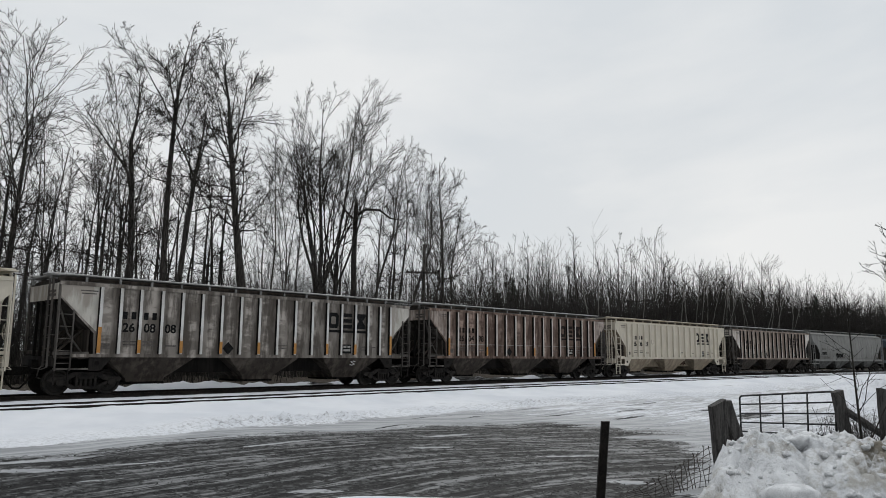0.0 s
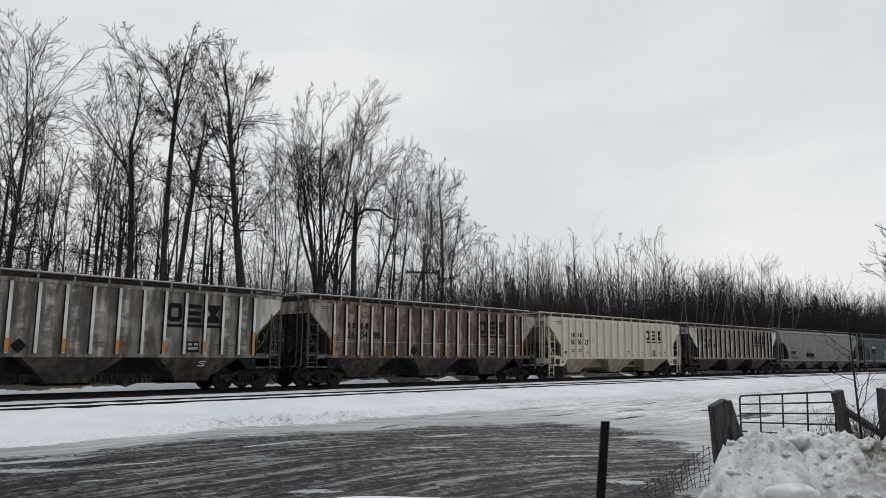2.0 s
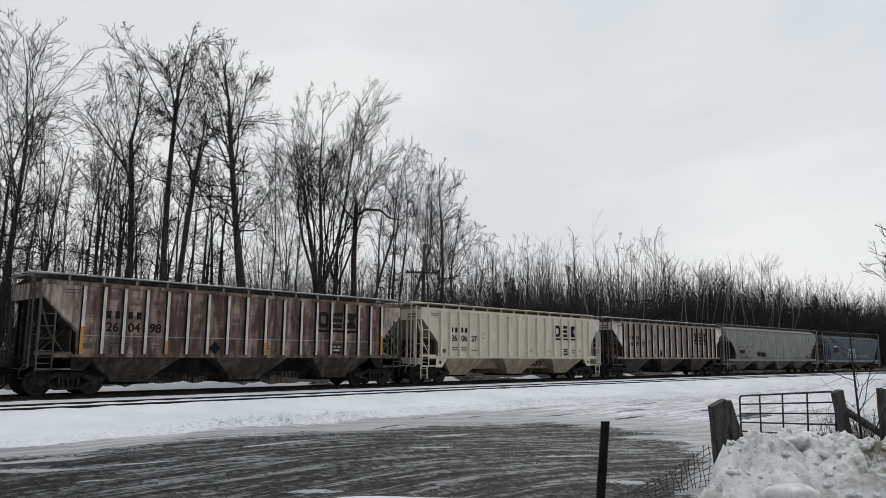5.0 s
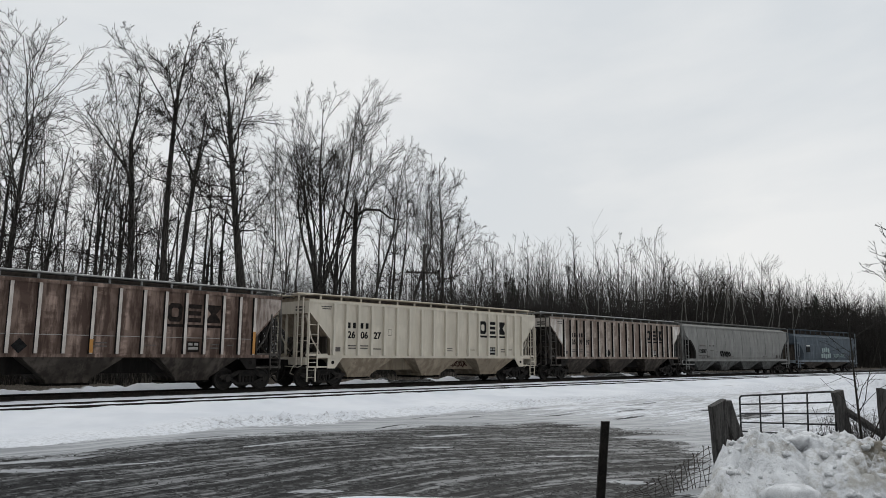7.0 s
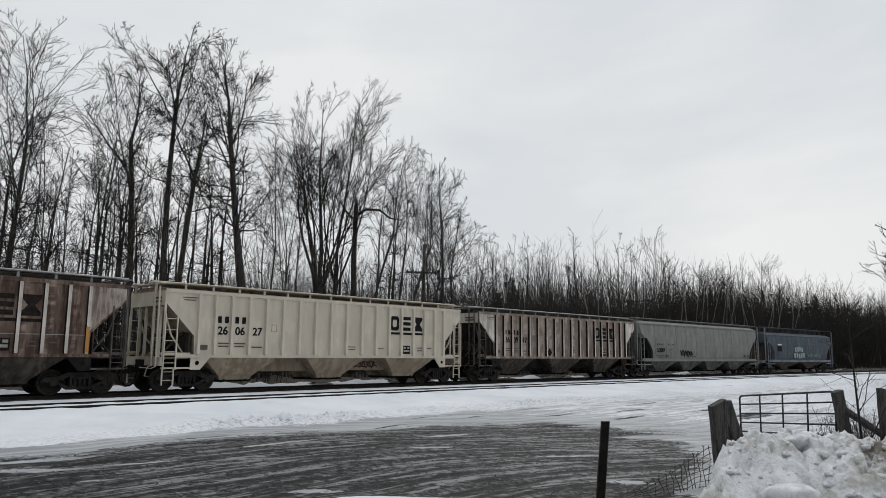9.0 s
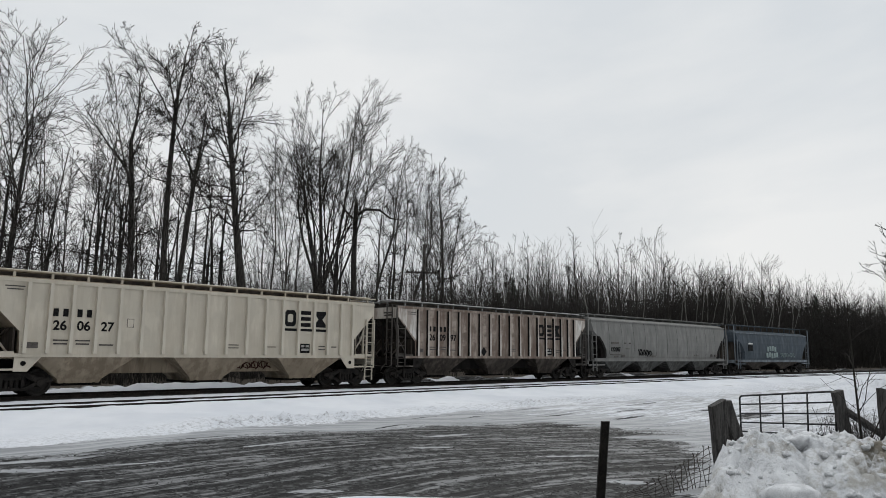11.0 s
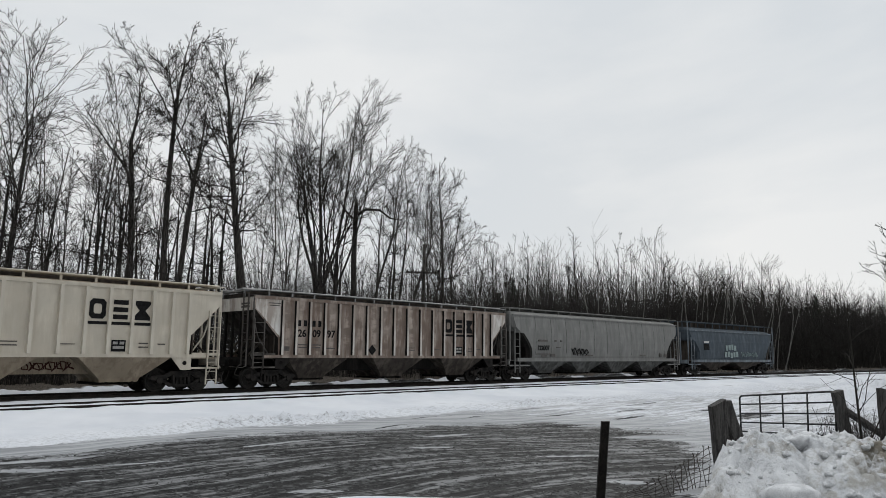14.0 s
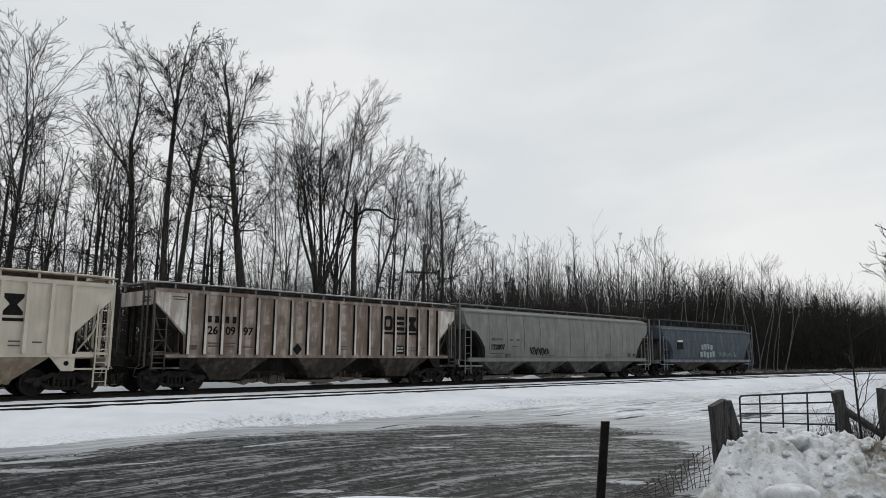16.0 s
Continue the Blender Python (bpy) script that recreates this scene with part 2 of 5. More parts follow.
def ground_material():
    m, nt, b = base_material("snow_ice_and_gravel", 0.9, 0.0, 0.12)
    att = {}
    for key in ("bare", "ice", "litter", "lane", "soil"):
        a = nt.nodes.new("ShaderNodeAttribute")
        a.attribute_name = key
        att[key] = a.outputs["Fac"]
    pos = nt.nodes.new("ShaderNodeTexCoord")
    sep = nt.nodes.new("ShaderNodeSeparateXYZ")
    nt.links.new(pos.outputs["Object"], sep.inputs[0])
    along = nt.nodes.new("ShaderNodeCombineXYZ")
    nt.links.new(math_node(nt, "MULTIPLY", sep.outputs[0], 0.32), along.inputs[0])
    nt.links.new(math_node(nt, "MULTIPLY", att["lane"], 2.6), along.inputs[1])
    streaks = noise_node(nt, along.outputs[0], 1.0, 7, 0.66, 0.35)
    fine_v = nt.nodes.new("ShaderNodeCombineXYZ")
    nt.links.new(math_node(nt, "MULTIPLY", sep.outputs[0], 4.2), fine_v.inputs[0])
    nt.links.new(math_node(nt, "MULTIPLY", att["lane"], 8.0), fine_v.inputs[1])
    fine = noise_node(nt, fine_v.outputs[0], 1.6, 6, 0.7)
    flat = mapped(nt)
    speck = noise_node(nt, flat, 9.0, 6, 0.78)
    clump = noise_node(nt, flat, 6.5, 5, 0.68, 0.3)
    stones = nt.nodes.new("ShaderNodeTexVoronoi")
    stones.inputs["Scale"].default_value = 26.0
    nt.links.new(flat, stones.inputs["Vector"])
    wide = noise_node(nt, flat, 0.35, 5, 0.6)
    mid_v = nt.nodes.new("ShaderNodeCombineXYZ")
    nt.links.new(math_node(nt, "MULTIPLY", sep.outputs[0], 0.42), mid_v.inputs[0])
    nt.links.new(math_node(nt, "MULTIPLY", att["lane"], 4.0), mid_v.inputs[1])
    mid = noise_node(nt, mid_v.outputs[0], 1.0, 6, 0.66, 0.5)
    ruts = math_node(nt, "ADD", math_node(nt, "MULTIPLY", mid, 0.55), math_node(nt, "MULTIPLY", streaks, 0.45))
    # gravel: thawed grey grit with black wet hollows between the stones
    rough_mix = math_node(nt, "ADD", math_node(nt, "MULTIPLY", ruts, 0.5), math_node(nt, "MULTIPLY", clump, 0.5))
    grit = mix_node(nt, ramp_node(nt, rough_mix, 0.45, 0.56), (0.004, 0.0042, 0.0045), (0.078, 0.080, 0.081))
    grit = mix_node(nt, math_node(nt, "MULTIPLY", ramp_node(nt, stones.outputs["Color"], 0.75, 0.95), 0.4), grit, (0.15, 0.15, 0.15))
    grit = mix_node(nt, math_node(nt, "MULTIPLY", ramp_node(nt, math_node(nt, "ADD", math_node(nt, "MULTIPLY", ruts, 0.82), math_node(nt, "MULTIPLY", clump, 0.18)), 0.52, 0.56), 0.8), grit, (0.21, 0.213, 0.217))
    dark_ruts = math_node(nt, "SUBTRACT", 1.0, ramp_node(nt, ruts, 0.45, 0.49))
    grit = mix_node(nt, math_node(nt, "MULTIPLY", dark_ruts, 0.8), grit, (0.006, 0.0062, 0.0066))
    # ice: grey packed snow with grit pressed in
    ice = mix_node(nt, ramp_node(nt, streaks, 0.38, 0.62), (0.24, 0.248, 0.258), (0.40, 0.41, 0.422))
    ice = mix_node(nt, math_node(nt, "MULTIPLY", ramp_node(nt, mid, 0.56, 0.68), 0.45), ice, (0.17, 0.172, 0.175))
    ice = mix_node(nt, math_node(nt, "MULTIPLY", ramp_node(nt, speck, 0.58, 0.72), 0.5), ice, (0.14, 0.14, 0.14))
    snow = mix_node(nt, ramp_node(nt, wide, 0.3, 0.7), (0.56, 0.58, 0.617), (0.66, 0.674, 0.70))
    dirt = math_node(nt, "MULTIPLY", ramp_node(nt, math_node(nt, "ADD", math_node(nt, "MULTIPLY", speck, 0.6), math_node(nt, "MULTIPLY", fine, 0.55)), 0.555, 0.66), 0.75)
    snow = mix_node(nt, math_node(nt, "MULTIPLY", dirt, att["soil"]), snow, (0.22, 0.22, 0.222))
    # which of them shows where
    s2 = math_node(nt, "SUBTRACT", streaks, 0.5)
    f2 = math_node(nt, "SUBTRACT", speck, 0.5)
    m2 = math_node(nt, "SUBTRACT", mid, 0.5)
    jitter = math_node(nt, "ADD", math_node(nt, "MULTIPLY", s2, 1.9), math_node(nt, "ADD", math_node(nt, "MULTIPLY", f2, 0.9), math_node(nt, "MULTIPLY", m2, 1.4)))
    k_ice = ramp_node(nt, math_node(nt, "ADD", att["ice"], math_node(nt, "MULTIPLY", jitter, 0.55)), 0.42, 0.58)
    k_bare = ramp_node(nt, math_node(nt, "ADD", att["bare"], jitter), 0.44, 0.56)
    gate = ramp_node(nt, att["bare"], 0.10, 0.30)
    k_bare = math_node(nt, "MULTIPLY", k_bare, gate)
    c = mix_node(nt, k_ice, snow, ice)
    c = mix_node(nt, k_bare, c, grit)
    leaf = mix_node(nt, ramp_node(nt, speck, 0.4, 0.6), (0.03, 0.025, 0.02), (0.10, 0.085, 0.07))
    k_lit = ramp_node(nt, math_node(nt, "ADD", att["litter"], math_node(nt, "MULTIPLY", math_node(nt, "SUBTRACT", wide, 0.5), 1.6)), 0.3, 0.6)
    c = mix_node(nt, k_lit, c, leaf)
    nt.links.new(c, b.inputs["Base Color"])
    wet = nt.nodes.new("ShaderNodeMapRange")
    nt.links.new(k_ice, wet.inputs["Value"])
    wet.inputs["To Min"].default_value, wet.inputs["To Max"].default_value = 0.95, 0.75
    nt.links.new(wet.outputs[0], b.inputs["Roughness"])
    rough_h = math_node(nt, "ADD", math_node(nt, "MULTIPLY", speck, 0.6), math_node(nt, "ADD", math_node(nt, "MULTIPLY", fine, 0.7), math_node(nt, "MULTIPLY", streaks, 0.8)))
    bump_node(nt, b, math_node(nt, "MULTIPLY", rough_h, math_node(nt, "ADD", math_node(nt, "MULTIPLY", k_ice, 0.8), 0.2)), 0.4, 0.04)
    return m


def graded(stops):
    """Grid lines with a spacing for each stretch."""
    out = []
    for a, b, step in stops:
        out += list(np.arange(a, b, step))
    return np.array(out + [stops[-1][1]])


def build_ground():
    xs = graded([(-1600, -200, 200), (-200, -40, 16), (-40, 1, 1.4), (1, 30, 0.13), (30, 60, 0.35), (60, 160, 2.0), (160, 400, 20), (400, 2400, 250)])
    ys = graded([(-900, -60, 120), (-60, 4, 6), (4, 13, 0.16), (13, 21.5, 0.10), (21.5, 34, 0.25), (34, 80, 2), (80, 200, 15), (200, 2000, 200)])
    X, Y = np.meshgrid(xs, ys)
    Z = ground_height(X, Y)
    nx, ny = len(xs), len(ys)
    co = np.stack([X, Y, Z], -1).reshape(-1, 3)
    i = (np.arange(ny - 1)[:, None] * nx + np.arange(nx - 1)[None, :]).reshape(-1)
    quads = np.stack([i, i + 1, i + nx + 1, i + nx], 1)
    me = bpy.data.meshes.new("ground")
    me.vertices.add(len(co))
    me.vertices.foreach_set("co", co.ravel())
    me.loops.add(quads.size)
    me.loops.foreach_set("vertex_index", quads.ravel().astype(np.int32))
    me.polygons.add(len(quads))
    me.polygons.foreach_set("loop_start", np.arange(0, quads.size, 4, dtype=np.int32))
    me.update(calc_edges=True)
    bare, ice, litter, soil = snow_parts(X, Y)
    for key, val in (("bare", bare), ("ice", ice), ("litter", litter), ("lane", lane_of(X, Y)), ("soil", soil)):
        at = me.attributes.new(key, "FLOAT", "POINT")
        at.data.foreach_set("value", np.broadcast_to(val, X.shape).astype(np.float32).ravel())
    me.materials.append(ground_material())
    me.shade_smooth()
    tagged(new("ground", me), "snow-covered ground with an icy gravel yard", "ground", kind="structure")


def build_gravel():
    """Loose stones frozen into the yard, too many to count."""
    g = np.random.RandomState(61)
    n = 14000
    x, y = g.uniform(3.2, 19.0, n), g.uniform(4.6, 15.4, n)
    bare = snow_parts(x, y)[0]
    keep = bare + g.normal(0, 0.15, n) > 0.62
    x, y = x[keep], y[keep]
    n = len(x)
    size = 0.005 + 0.015 * g.uniform(0, 1, n) ** 3
    axes = np.array([[1, 0, 0], [0, 1, 0], [-1, 0, 0], [0, -1, 0], [0, 0, 0.75], [0, 0, -0.6]])
    a = g.uniform(0, math.tau, n)
    v = axes[None] * size[:, None, None] * g.uniform(0.6, 1.35, (n, 6, 1))
    co = np.empty((n, 6, 3))
    co[:, :, 0] = v[:, :, 0] * np.cos(a)[:, None] - v[:, :, 1] * np.sin(a)[:, None] + x[:, None]
    co[:, :, 1] = v[:, :, 0] * np.sin(a)[:, None] + v[:, :, 1] * np.cos(a)[:, None] + y[:, None]
    co[:, :, 2] = v[:, :, 2] + (ground_height(x, y) + 0.1 * size)[:, None]
    tri = np.array([[0, 1, 4], [1, 2, 4], [2, 3, 4], [3, 0, 4], [1, 0, 5], [2, 1, 5], [3, 2, 5], [0, 3, 5]])
    faces = (np.arange(n)[:, None, None] * 6 + tri[None]).reshape(-1, 3)
    me = bpy.data.meshes.new("gravel")
    me.vertices.add(n * 6)
    me.vertices.foreach_set("co", co.astype(np.float32).ravel())
    me.loops.add(faces.size)
    me.loops.foreach_set("vertex_index", faces.ravel().astype(np.int32))
    me.polygons.add(len(faces))
    me.polygons.foreach_set("loop_start", np.arange(0, faces.size, 3, dtype=np.int32))
    me.update(calc_edges=True)
    m, nt, b = base_material("wet_gravel_stone", 0.85, 0.0, 0.2)
    geo = nt.nodes.new("ShaderNodeNewGeometry")
    tone = mix_node(nt, ramp_node(nt, geo.outputs["Random Per Island"], 0.2, 1.0), (0.010, 0.010, 0.0105), (0.17, 0.172, 0.175))
    nt.links.new(mix_node(nt, ramp_node(nt, noise_node(nt, mapped(nt), 40.0), 0.4, 0.7), tone, (0.03, 0.03, 0.03)), b.inputs["Base Color"])
    me.materials.append(m)
    tagged(new("gravel", me), "wet grey gravel stones frozen into the yard", "gravel", kind="stuff")


build_ground()
build_gravel()

M_RAIL = simple("rusty_rail_steel", (0.010, 0.009, 0.008), (0.032, 0.026, 0.022), 5.0, 0.8, 0.0, spec=0.2)
M_TIE = simple("weathered_tie_timber", (0.03, 0.027, 0.025), (0.08, 0.072, 0.065), 3.0, 0.9)


def build_track(offset, first, last):
    """Two rails with head, web and foot on timber ties that lie in the snow."""
    track = thing("railway_track", "rusty steel rails on timber ties half buried in snow", "railway track", "parallel tracks", "structure")
    shape = [(-0.075, -0.17), (0.075, -0.17), (0.075, -0.155), (0.012, -0.13), (0.012, -0.05), (0.037, -0.035), (0.037, -0.004), (0.03, 0.0), (-0.03, 0.0), (-0.037, -0.004), (-0.037, -0.035), (-0.012, -0.05), (-0.012, -0.13), (-0.075, -0.155)]
    for side in (-0.755, 0.755):
        rings = []
        for a in range(first, last + 1, 3):
            rings.append([rail_point(a, offset + side + u) + Vector((0, 0, w)) for u, w in shape])
        part("rail", Build().rings(rings), M_RAIL, track)
    tie = Build().box(-0.115, 0.115, -1.3, 1.3, -0.30, -0.155, 0.012).mesh("tie", M_TIE)
    for k in range(190):
        a = -10 + k * 0.62
        t = part("tie", tie, None, track)
        t.matrix_basis = Matrix.Translation(rail_point(a, offset)) @ pose(0, 0, 0, 0, 0, -math.degrees(a / RADIUS))


build_track(0.0, -60, 420)
build_track(-SIDING, -60, 420)


# ---- the train ----
def car_paint(name, c1, c2, grime, soot, amount, seed, streak=1.0, rough=0.85, panels=0.0):
    """Weathered paint: two tones, grime in downward streaks, soot splashed up from the wheels, and rust spots."""
    m, nt, b = base_material(name, rough, 0.0, 0.18)
    v = mapped(nt, (1, 1, 1), offset=(seed * 13.7, seed * 5.1, 0))
    vs = mapped(nt, (2.6, 2.6, 0.4), offset=(seed * 7.3, 0, seed))
    tone = noise_node(nt, v, 0.9, 5, 0.6)
    runs = noise_node(nt, vs, 1.3, 6, 0.65)
    fine = noise_node(nt, v, 22.0, 5, 0.7)
    c = mix_node(nt, ramp_node(nt, tone, 0.35, 0.65), c1, c2)
    patch = noise_node(nt, mapped(nt, (1.2, 1.2, 0.75), offset=(seed * 3.3, 0, 1)), 1.5, 2, 0.4)
    c = mix_node(nt, math_node(nt, "MULTIPLY", ramp_node(nt, patch, 0.48, 0.66), 0.55 * amount), c, tuple(min(0.8, 1.45 * q) for q in c2))
    if panels:
        # paint washed paler in the middle of each sheet between the ribs
        spot_x = nt.nodes.new("ShaderNodeSeparateXYZ")
        nt.links.new(mapped(nt), spot_x.inputs[0])
        wave = math_node(nt, "SINE", math_node(nt, "ADD", math_node(nt, "MULTIPLY", spot_x.outputs[0], 7.519), 46.38))
        blot = noise_node(nt, mapped(nt, (0.5, 0.5, 1.4), offset=(seed, seed, seed)), 1.6, 4, 0.6)
        wash = math_node(nt, "MULTIPLY", ramp_node(nt, wave, -0.4, 0.8), ramp_node(nt, blot, 0.44, 0.58))
        c = mix_node(nt, math_node(nt, "MULTIPLY", wash, panels), c, tuple(1.7 * q for q in c2))
    k = math_node(nt, "ADD", math_node(nt, "MULTIPLY", runs, streak), math_node(nt, "MULTIPLY", tone, 0.5))
    c = mix_node(nt, math_node(nt, "MULTIPLY", ramp_node(nt, k, 0.64, 0.86), amount), c, grime)
    c = mix_node(nt, math_node(nt, "MULTIPLY", ramp_node(nt, fine, 0.5, 0.8), 0.35 * amount), c, grime)
    c = mix_node(nt, math_node(nt, "MULTIPLY", ramp_node(nt, noise_node(nt, v, 3.1, 6, 0.72), 0.60, 0.82), 0.5 * amount), c, soot)
    nt.links.new(c, b.inputs["Base Color"])
    bump_node(nt, b, math_node(nt, "ADD", fine, math_node(nt, "MULTIPLY", tone, 2.0)), 0.12, 0.02)
    return m


RUST, SOOT = (0.10, 0.055, 0.035), (0.03, 0.026, 0.024)
M_BLACK = simple("stencil_black_paint", (0.006, 0.006, 0.0065), (0.018, 0.018, 0.018), 8.0, 0.8, spec=0.08)
M_FADED = simple("faded_stencil_paint", (0.05, 0.045, 0.042), (0.12, 0.105, 0.095), 5.0, 0.8)
M_TRUCK = simple("grimy_cast_steel", (0.003, 0.0028, 0.0025), (0.012, 0.0105, 0.009), 4.0, 0.9, 0.0, 0.3, spec=0.15)
M_WHEEL = simple("dark_wheel_steel", (0.010, 0.009, 0.008), (0.030, 0.026, 0.022), 6.0, 0.7, 0.0, spec=0.3)
M_FRAME = simple("grimy_truck_casting", (0.008, 0.0075, 0.007), (0.030, 0.026, 0.023), 4.0, 0.85, 0.0, 0.3, spec=0.2)
M_EDGE = simple("pale_walkway_edge_paint", (0.26, 0.26, 0.255), (0.46, 0.46, 0.45), 1.2, 0.6)
M_STRIPE = simple("orange_reflective_tape", (0.34, 0.15, 0.03), (0.44, 0.21, 0.05), 4.0, 0.5)
M_TAG = simple("dark_red_spray_paint", (0.035, 0.012, 0.010), (0.06, 0.022, 0.018), 4.0, 0.8, spec=0.1)
M_WHITE = simple("white_stencil_paint", (0.55, 0.55, 0.53), (0.7, 0.7, 0.68), 5.0, 0.7)
M_PANEL = simple("dull_stencil_paint", (0.22, 0.215, 0.20), (0.32, 0.31, 0.29), 5.0, 0.7)
M_MARK_GREEN = simple("pale_green_spray_paint", (0.14, 0.19, 0.19), (0.24, 0.30, 0.29), 3.0, 0.6)


def solid_text(words, height, thick=0.006):
    """A mesh of the words, standing in x and z, in Blender's own font."""
    cu = bpy.data.curves.new("words", "FONT")
    cu.body, cu.size, cu.extrude, cu.align_x = words, height * 1.38, thick, "CENTER"
    cu.offset = 0.034 * height
    ob = bpy.data.objects.new("words", cu)
    me = bpy.data.meshes.new_from_object(ob)
    bpy.data.objects.remove(ob)
    bpy.data.curves.remove(cu)
    me.transform(Matrix.Rotation(radians(90), 4, "X"))
    return me


WHEEL_R = 0.457
TRUCK_PARTS = {}
WHEELS = []


def truck_meshes():
    side = Build()
    for y in (-1.12, 0.98):
        arch = [(-1.28, 0.52), (-1.22, 0.62), (-0.75, 0.66), (-0.45, 0.80), (0.45, 0.80), (0.75, 0.66), (1.22, 0.62), (1.28, 0.52), (1.05, 0.44), (0.62, 0.52), (0.38, 0.66), (-0.38, 0.66), (-0.62, 0.52), (-1.05, 0.44)]
        side.prism(arch, y, y + 0.14)
        side.prism([(-0.95, 0.50), (-0.45, 0.20), (0.45, 0.20), (0.95, 0.50), (0.80, 0.52), (0.36, 0.30), (-0.36, 0.30), (-0.80, 0.52)], y, y + 0.14)
        for s in (-1, 1):
            side.prism([(s * 0.36, 0.26), (s * 0.28, 0.26), (s * 0.28, 0.70), (s * 0.36, 0.70)], y - 0.02, y + 0.16)
        for k in range(3):
            side.tube([(-0.16 + 0.16 * k, y + 0.05, 0.30), (-0.16 + 0.16 * k, y + 0.05, 0.58)], 0.06, 8)
        side.box(-0.27, 0.27, y - 0.02, y + 0.16, 0.56, 0.68, 0.01)
    TRUCK_PARTS["truck"] = side.box(-0.18, 0.18, -1.0, 1.0, 0.50, 0.78).mesh("truck", M_FRAME)
    w = Build().tube([(0, -1.0, 0), (0, 1.0, 0)], 0.075, 10)
    for s in (-1, 1):
        prof = [(0.66, 0.10), (0.66, 0.475), (0.69, 0.475), (0.70, 0.457), (0.80, 0.452), (0.80, 0.38), (0.76, 0.34), (0.76, 0.16), (0.82, 0.12), (0.82, 0.09)]
        rings = [[(r * math.cos(k * math.tau / 28), s * y, r * math.sin(k * math.tau / 28)) for k in range(28)] for y, r in prof]
        w.rings(rings)
        for k in range(4):
            a = k * math.tau / 4
            w.box(0.23 * math.cos(a) - 0.035, 0.23 * math.cos(a) + 0.035, s * 0.765 - 0.012, s * 0.765 + 0.012, 0.23 * math.sin(a) - 0.035, 0.23 * math.sin(a) + 0.035)
    TRUCK_PARTS["wheelset"] = w.mesh("wheelset", M_WHEEL)
    TRUCK_PARTS["bearing_cap"] = Build().disc(0, -0.10, 0.10, 0, 0.13, 14).mesh("bearing_cap", M_FRAME)


truck_meshes()


def add_truck(car, x):
    truck = part("truck", TRUCK_PARTS["truck"], None, car, "grimy cast steel truck", at=(x, 0, 0))
    for dx in (-0.889, 0.889):
        WHEELS.append(part("wheelset", TRUCK_PARTS["wheelset"], None, truck, at=(dx, 0, WHEEL_R)))
        for y in (-1.06, 1.06):
            part("bearing_cap", TRUCK_PARTS["bearing_cap"], None, truck, at=(dx, y, WHEEL_R))


def ladder(x0, x1, y, z0, z1, rungs, r=0.017):
    b = Build()
    for x in (x0, x1):
        b.box(x - r * 1.3, x + r * 1.3, y - 0.03, y + 0.03, z0, z1)
    for k in range(rungs):
        z = z0 + (z1 - z0) * (k + 0.6) / rungs
        b.tube([(x0, y, z), (x1, y, z)], r * 0.8, 6)
    return b


def coupler_set(car, half, mat):
    for s in (-1, 1):
        b = Build().box(min(s * (half - 1.2), s * (half - 0.25)), max(s * (half - 1.2), s * (half - 0.25)), -0.10, 0.10, 0.74, 0.98)
        b.box(min(s * (half - 0.25), s * (half + 0.03)), max(s * (half - 0.25), s * (half + 0.03)), -0.16, 0.14, 0.70, 1.0, 0.03)
        part("coupler", b, M_TRUCK, car)
        pts = [(s * (half - 0.45), -0.35, 0.80), (s * (half - 0.30), -0.40, 0.45), (s * (half - 0.12), -0.42, 0.27), (s * (half + 0.05), -0.42, 0.25)]
        part("air_hose", Build().tube(pts, 0.035, 7), M_TRUCK, car)


def hopper_bay(car, x, top, mat, gate_mat, z0=1.37, depth=1.52, low=0.42, shift=0.0):
    rings = []
    for z, hx, hy in ((z0, top, depth), (z0 - 0.10, top - 0.08, depth - 0.03), (low + 0.14, 0.76, 1.0), (low, 0.70, 0.95)):
        dx = shift * (z0 - z)
        rings.append([(x + dx - hx, -hy, z), (x + dx + hx, -hy, z), (x + dx + hx, hy, z), (x + dx - hx, hy, z)])
    bay = part("hopper_bay", Build().rings(rings), mat, car)
    g = Build().box(x - 0.85, x + 0.85, -0.78, 0.78, low - 0.09, low - 0.005, 0.01)
    g.tube([(x - 0.5, -1.05, low - 0.03), (x - 0.5, -0.7, low - 0.03)], 0.05, 8).tube([(x + 0.5, -1.05, low - 0.03), (x + 0.5, -0.7, low - 0.03)], 0.05, 8)
    part("outlet_gate", g, gate_mat, bay)


RIBS = (-7.04, -6.33, -5.59, -4.76, -3.94, -3.10, -2.24, -1.36, -0.48, 0.43, 1.36, 2.27, 3.12, 3.95, 4.79, 5.58, 6.35, 7.04)


def plate(x, z, w, h, y=-1.606, t=0.008):
    return Build().box(x - w / 2, x + w / 2, y - t, y, z - h / 2, z + h / 2)


